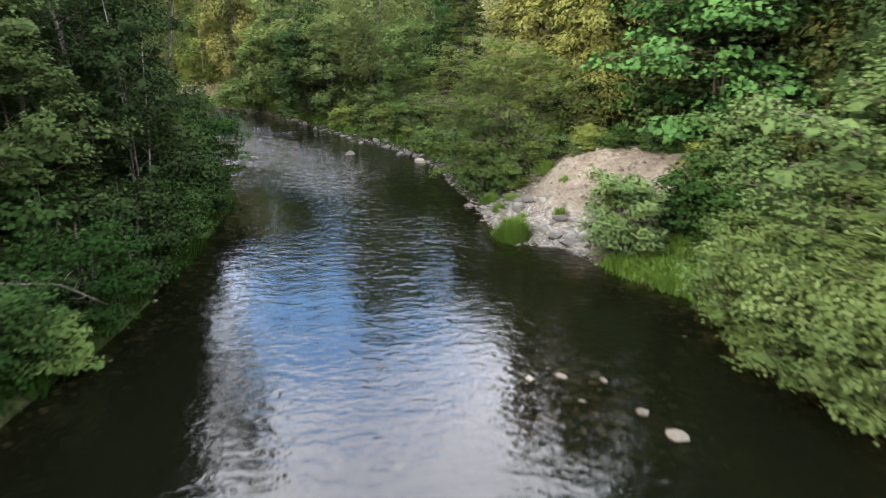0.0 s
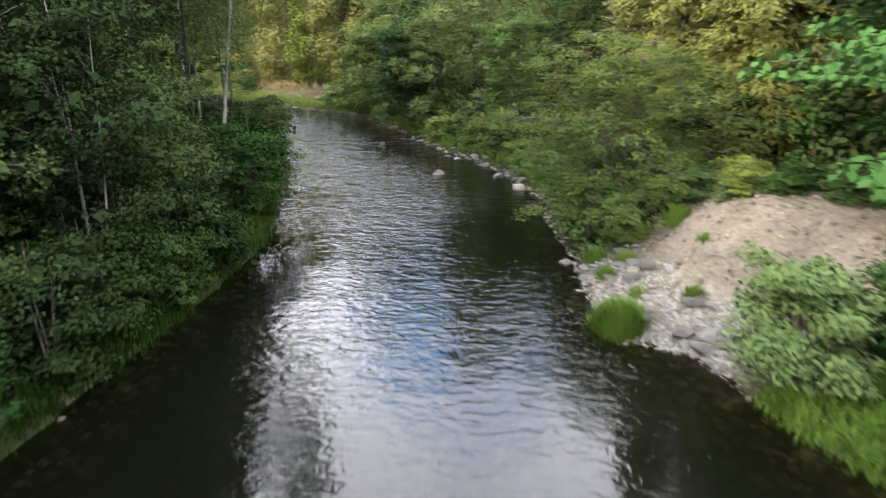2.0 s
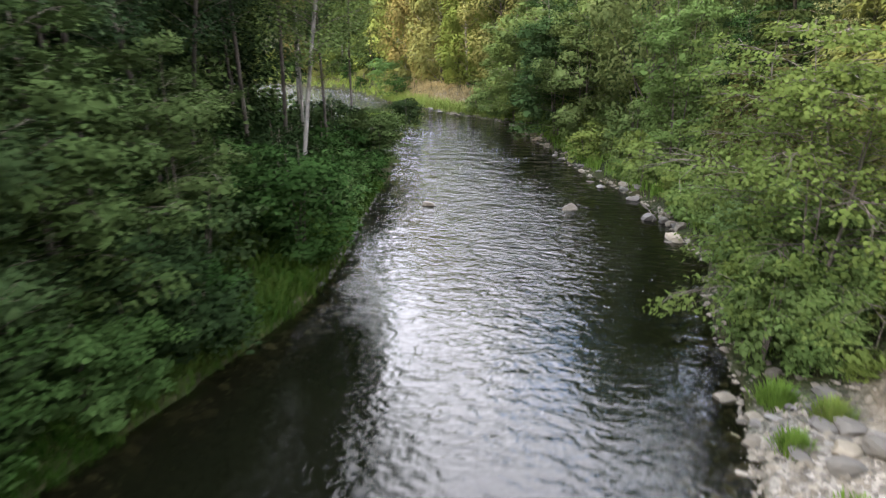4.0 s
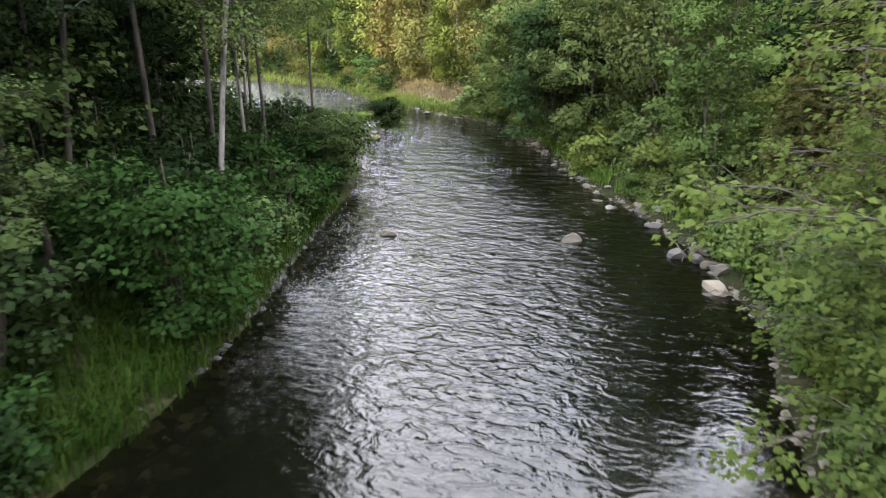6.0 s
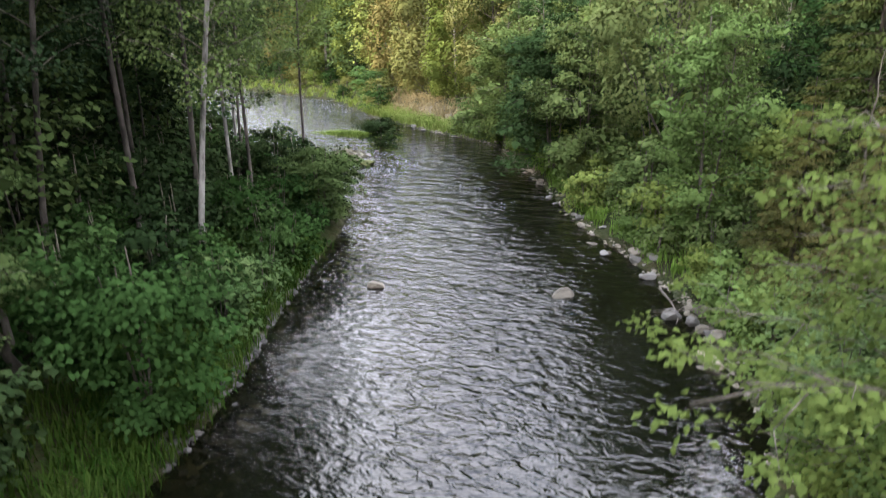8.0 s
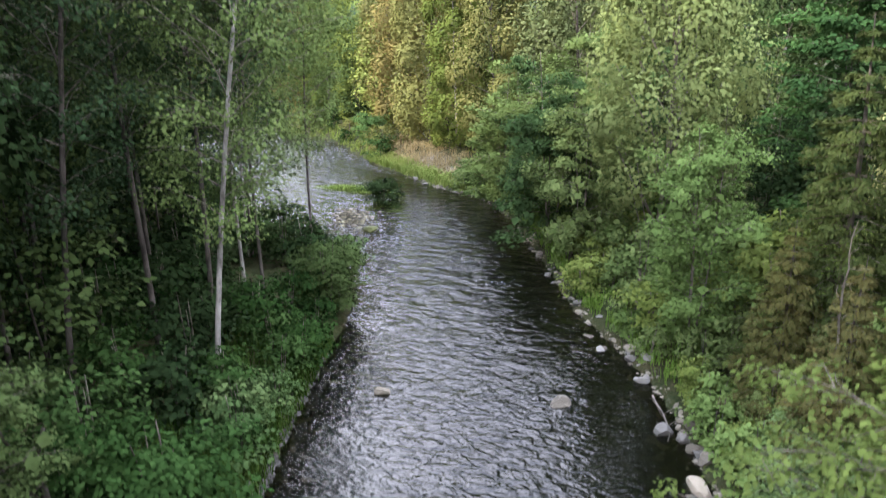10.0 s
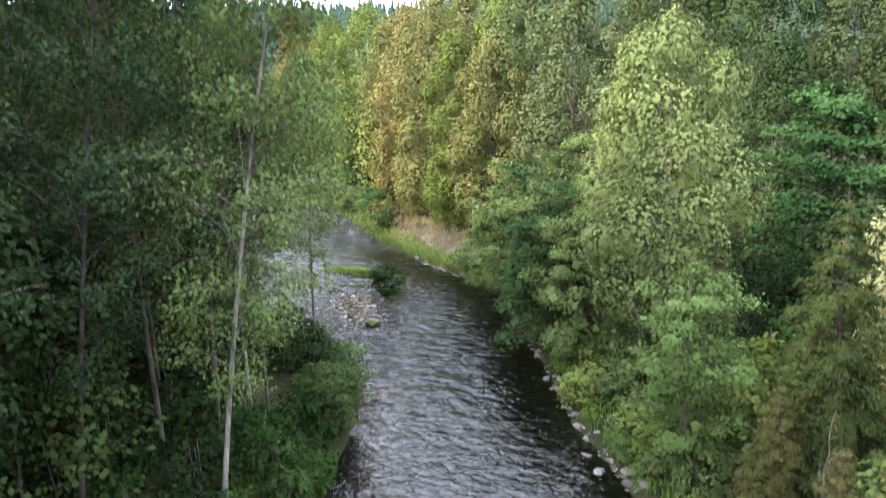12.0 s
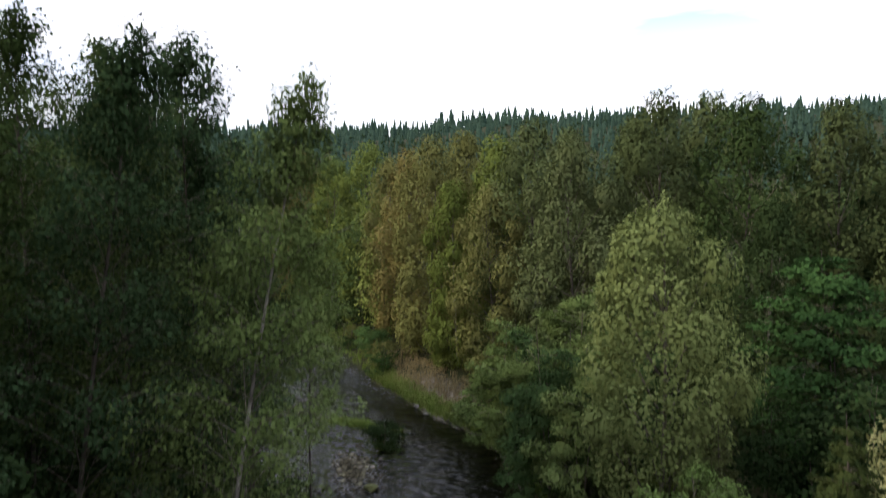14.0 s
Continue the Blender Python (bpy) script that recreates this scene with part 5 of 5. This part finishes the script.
def clad(ob, mat):
    """Gives one stone a surface of its own kind."""
    ob.material_slots[0].link = "OBJECT"
    ob.material_slots[0].material = mat
    return ob


rock(-6.5, 48.9, 1.05, -0.1, 0, 0.3, "large pale flat rock standing out midstream", "midstream rocks", 1.2)
rock(-12.7, 46.9, 0.75, -0.02, 1, 0.5, "dark wet rock standing out midstream", "midstream rocks")
clad(rock(-1.55, 45.7, 0.9, 0.0, 1, 2.2, "big tan boulder at the waterline", stretch=1.45), TAN_STONE)
clad(rock(-25.3, 66.8, 1.1, -0.05, 2, 0.4, "mossy boulder on the gravel bar", "midstream rocks", 1.3), MOSS_STONE)
for x, y, d in [(2.9, 15.5, 0.42), (3.9, 15.3, 0.36), (4.4, 13.8, 0.45), (4.85, 12.8, 0.6), (2.1, 15.4, 0.4), (3.2, 14.3, 0.28), (6.7, 17.9, 0.25)]:
    rock(x, y, d, -0.06, label="white-topped stone in the shallow water", group="shallow stones")
for x, y, d in [(1.3, 33.4, 0.75), (3.0, 26.7, 0.45), (3.4, 25.3, 0.22), (4.0, 25.1, 0.22), (1.5, 28.9, 0.4), (2.2, 34.4, 0.55), (3.4, 31.2, 0.7), (1.9, 32.6, 0.5), (1.9, 31.6, 0.55), (1.8, 30.6, 0.5),
                (-2.7, 48.4, 0.42), (-2.4, 49.2, 0.5), (-6.2, 54.2, 0.6), (-24.2, 65.0, 0.5), (-23.6, 65.8, 0.4)]:
    rock(x, y, d)
for i in range(120):
    x, y, nx, ny = along(RIGHT_BANK, 44 if i % 3 else 52, 86)
    d = rnd.gauss(0.15, 0.3)
    clad(rock(x + nx * d, y + ny * d, 0.2 + 0.55 * rnd.random() ** 2.2), PALE_STONE if i % 3 == 0 else STONE)
for x, y, d in [(-6.3, 53.9, 0.5), (-5.0, 53.5, 0.55), (-4.2, 51.8, 0.6), (-2.9, 48.4, 0.75), (-2.3, 48.1, 0.6), (-1.6, 47.4, 0.7), (0.0, 44.9, 0.4), (-0.4, 44.8, 0.3), (0.3, 43.4, 0.4), (0.5, 42.2, 0.45), (0.6, 41.0, 0.4)]:
    clad(rock(x, y, d, 0.02, label="pale angular rock among the bank stones", stretch=1.3), PALE_STONE)
for i in range(130):
    x, y = rnd.uniform(1.6, 6.5), rnd.uniform(25.2, 33.8)
    if land([x], [y])[2][0] > 0.3:
        clad(rock(x, y, 0.18 + 0.55 * rnd.random() ** 2.5, label="pale slab lying on the gravel bank", group="gravel bank slabs", stretch=1.35), PALE_STONE)
for i in range(46):
    x, y = rnd.gauss(-26.8, 2.6), rnd.gauss(68.6, 2.2)
    rock(x, y, 0.2 + 0.4 * rnd.random() ** 2, label="dark wet stone on the shallow gravel bar", group="gravel bar stones")
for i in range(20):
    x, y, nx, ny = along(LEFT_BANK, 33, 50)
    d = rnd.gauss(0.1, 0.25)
    clad(rock(x + nx * d, y + ny * d, 0.12 + 0.3 * rnd.random() ** 2, label="small grey stone on the shaded waterline", group="left bank stones"), DARK_STONE)


def pebbles(name, pts, sizes, mat, label, seed, lift=0.0):
    """Many small rounded stones as one mesh."""
    g = np.random.default_rng(seed)
    base = np.array([(1, 0, 0), (0.3, 0.95, 0), (-0.8, 0.6, 0), (-0.8, -0.6, 0), (0.3, -0.95, 0), (0.35, 0.25, 0.5), (-0.35, 0.2, 0.55), (0, -0.35, 0.5)], float) * 0.5
    fac = np.array([(0, 1, 5), (1, 2, 6), (1, 6, 5), (2, 3, 6), (3, 4, 7), (3, 7, 6), (4, 0, 7), (0, 5, 7), (5, 6, 7)])
    n = len(pts)
    az = g.uniform(0, 6.3, n)
    c, s_ = np.cos(az)[:, None], np.sin(az)[:, None]
    sc = np.stack([sizes * g.uniform(0.8, 1.4, n), sizes * g.uniform(0.7, 1.1, n), sizes * g.uniform(0.6, 1.3, n)], 1)
    b = base[None] * sc[:, None] + g.normal(0, 0.07, (n, 8, 3)) * sizes[:, None, None]
    co = np.stack([b[..., 0] * c - b[..., 1] * s_, b[..., 0] * s_ + b[..., 1] * c, b[..., 2]], -1)
    z = land(pts[:, 0], pts[:, 1])[0] + lift
    co += np.stack([pts[:, 0], pts[:, 1], z], 1)[:, None]
    fa = (np.arange(n)[:, None, None] * 8 + fac[None]).reshape(-1, 3)
    return tagged(mesh_object(name, co.reshape(-1, 3), fa, mat), label, "stones", kind="stuff")


g = np.random.default_rng(12)
pts = np.stack([g.uniform(1.5, 10, 9000), g.uniform(24, 36, 9000)], 1)
lz, ls, lg, lb = land(pts[:, 0], pts[:, 1])
keep = (lb < 0.5) & (g.uniform(0, 1, 9000) < np.clip(lg + 0.3 * ls, 0, 1))
pebbles("bank_gravel", pts[keep], 0.06 + 0.2 * g.uniform(0, 1, keep.sum()) ** 3, STONE, "pale loose gravel below the sandy bank", 13)
pts = bank_points(RIGHT_BANK, 30, 84, 1400, -0.1, 0.5)
pebbles("right_bank_cobbles", pts, 0.05 + 0.2 * g.uniform(0, 1, len(pts)) ** 3, STONE, "grey cobbles lining the sunny water's edge", 14)
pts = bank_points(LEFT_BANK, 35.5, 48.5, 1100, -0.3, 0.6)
pebbles("left_bank_cobbles", pts, 0.08 + 0.22 * g.uniform(0, 1, len(pts)) ** 2.5, DARK_STONE, "grey cobbles lining the shaded water's edge", 15)
pts = np.stack([g.uniform(-10, 10, 9000), g.uniform(6, 40, 9000)], 1)
pts = pts[in_river(pts[:, 0], pts[:, 1])]
pebbles("bed_cobbles", pts, 0.1 + 0.3 * g.uniform(0, 1, len(pts)) ** 2.5, COBBLE, "brown and olive cobbles on the river bed", 16)
pts = np.stack([g.uniform(-42, -18, 9000), g.uniform(58, 82, 9000)], 1)
lz, ls, lg, lb = land(pts[:, 0], pts[:, 1])
pts = pts[(lb > 0.5) & (lz > -0.22)]
pebbles("bar_cobbles", pts, 0.12 + 0.35 * g.uniform(0, 1, len(pts)) ** 2.5, COBBLE, "wet cobbles of the shallow gravel bar", 17)


# ---- broken water ----
def foam(spots, label, seed):
    """White water: low ragged flakes riding the wave crests."""
    g3 = np.random.default_rng(seed)
    at, size = [], []
    for x, y, rx, ry, n in spots:
        at.append(np.stack([x + rx * g3.normal(0, 0.5, n), y + ry * g3.normal(0, 0.5, n), g3.uniform(0.0, 0.015, n)], 1))
        size.append(0.025 + 0.08 * g3.uniform(0, 1, n) ** 2)
    at, size = np.concatenate(at), np.concatenate(size)
    ang = np.linspace(0, 2 * np.pi, 6, endpoint=False)
    ring = np.stack([np.cos(ang) * 1.5, np.sin(ang) * 0.45, 0 * ang], 1)[None] * g3.uniform(0.5, 1.2, (len(at), 6, 1)) * size[:, None, None]
    turn = g3.normal(-0.5, 0.35, len(at))
    c, s_ = np.cos(turn)[:, None], np.sin(turn)[:, None]
    rim = np.stack([ring[..., 0] * c - ring[..., 1] * s_, ring[..., 0] * s_ + ring[..., 1] * c, ring[..., 2] - 0.04], -1) + at[:, None]
    top = at[:, None] + np.stack([0 * size, 0 * size, 0.25 * size], 1)[:, None]
    co = np.concatenate([rim, top], 1).reshape(-1, 3)
    k = np.arange(6)
    fa = (np.arange(len(at))[:, None, None] * 7 + np.stack([k, (k + 1) % 6, np.full(6, 6)], 1)[None]).reshape(-1, 3)
    return tagged(mesh_object("white_water", co, fa, FOAM), label, "white water", kind="stuff")


foam([(-16.2, 63.4, 1.6, 0.7, 26), (-13.4, 60.4, 1.2, 0.6, 20), (-14.1, 55.9, 1.0, 0.5, 10), (-12.0, 62.6, 1.0, 0.4, 14), (-23.4, 66.0, 1.4, 0.8, 34), (-23.7, 68.9, 1.4, 0.8, 28), (-27.4, 68.0, 1.6, 0.8, 20)], "white broken water over the shallow riffle", 31)
foam([(-50.1, 99.1, 4.0, 3.0, 150), (-46.0, 94.0, 3.0, 2.5, 70), (-38.0, 73.5, 4.0, 2.0, 50), (-56.0, 103.0, 4.0, 2.5, 110)], "white rapid at the head of the bend", 32)

# ---- dead wood ----
def dead_branch(pts, radius, label, category="dead branch", seed=1, twigs_=5, bark=BARK_TWIG):
    """A bare grey branch with a few broken side twigs."""
    g2 = np.random.default_rng(seed)
    pts = np.array(pts, float)
    q = np.linspace(0, len(pts) - 1, 9)
    line = np.stack([np.interp(q, np.arange(len(pts)), pts[:, k]) for k in range(3)], 1) + g2.normal(0, radius * 0.6, (9, 3))
    parts = ([], [])
    tube(parts, line, np.linspace(radius, radius * 0.3, 9), 6)
    for k in range(twigs_):
        b = line[2 + k % 6]
        d = g2.normal(0, 1, 3); d[2] = abs(d[2]); d *= radius * g2.uniform(8, 16) / np.linalg.norm(d)
        tube(parts, np.stack([b, b + d * 0.6 + g2.normal(0, radius, 3), b + d]), [radius * 0.35, radius * 0.25, radius * 0.1], 4)
    me = mesh_data("dead_branch", np.concatenate(parts[0]), np.concatenate(parts[1]), bark)
    return tagged(new("dead_branch", me), label, category, "dead wood")


dead_branch([(-3.6, 50.3, 0.25), (-2.9, 49.0, 0.12), (-2.6, 47.9, 0.05)], 0.05, "thin bleached branch caught on bank rocks", seed=1)
dead_branch([(-10.6, 15.0, 2.6), (-9.6, 16.6, 2.0), (-9.0, 17.6, 1.0)], 0.045, "bent dead branch hanging in the shrubs", seed=3)
dead_branch([(1.3, 45.2, 5.0), (1.2, 45.1, 6.8), (1.25, 45.0, 8.4)], 0.035, "bare grey spruce top with broken twigs", "snag", 4, 9)
dead_branch([(-14.6, 35.2, 1.4), (-14.4, 35.0, 3.0), (-14.5, 35.3, 4.4)], 0.13, "broken dark stump among the undergrowth", "stump", 5, 4, BARK_DARK)
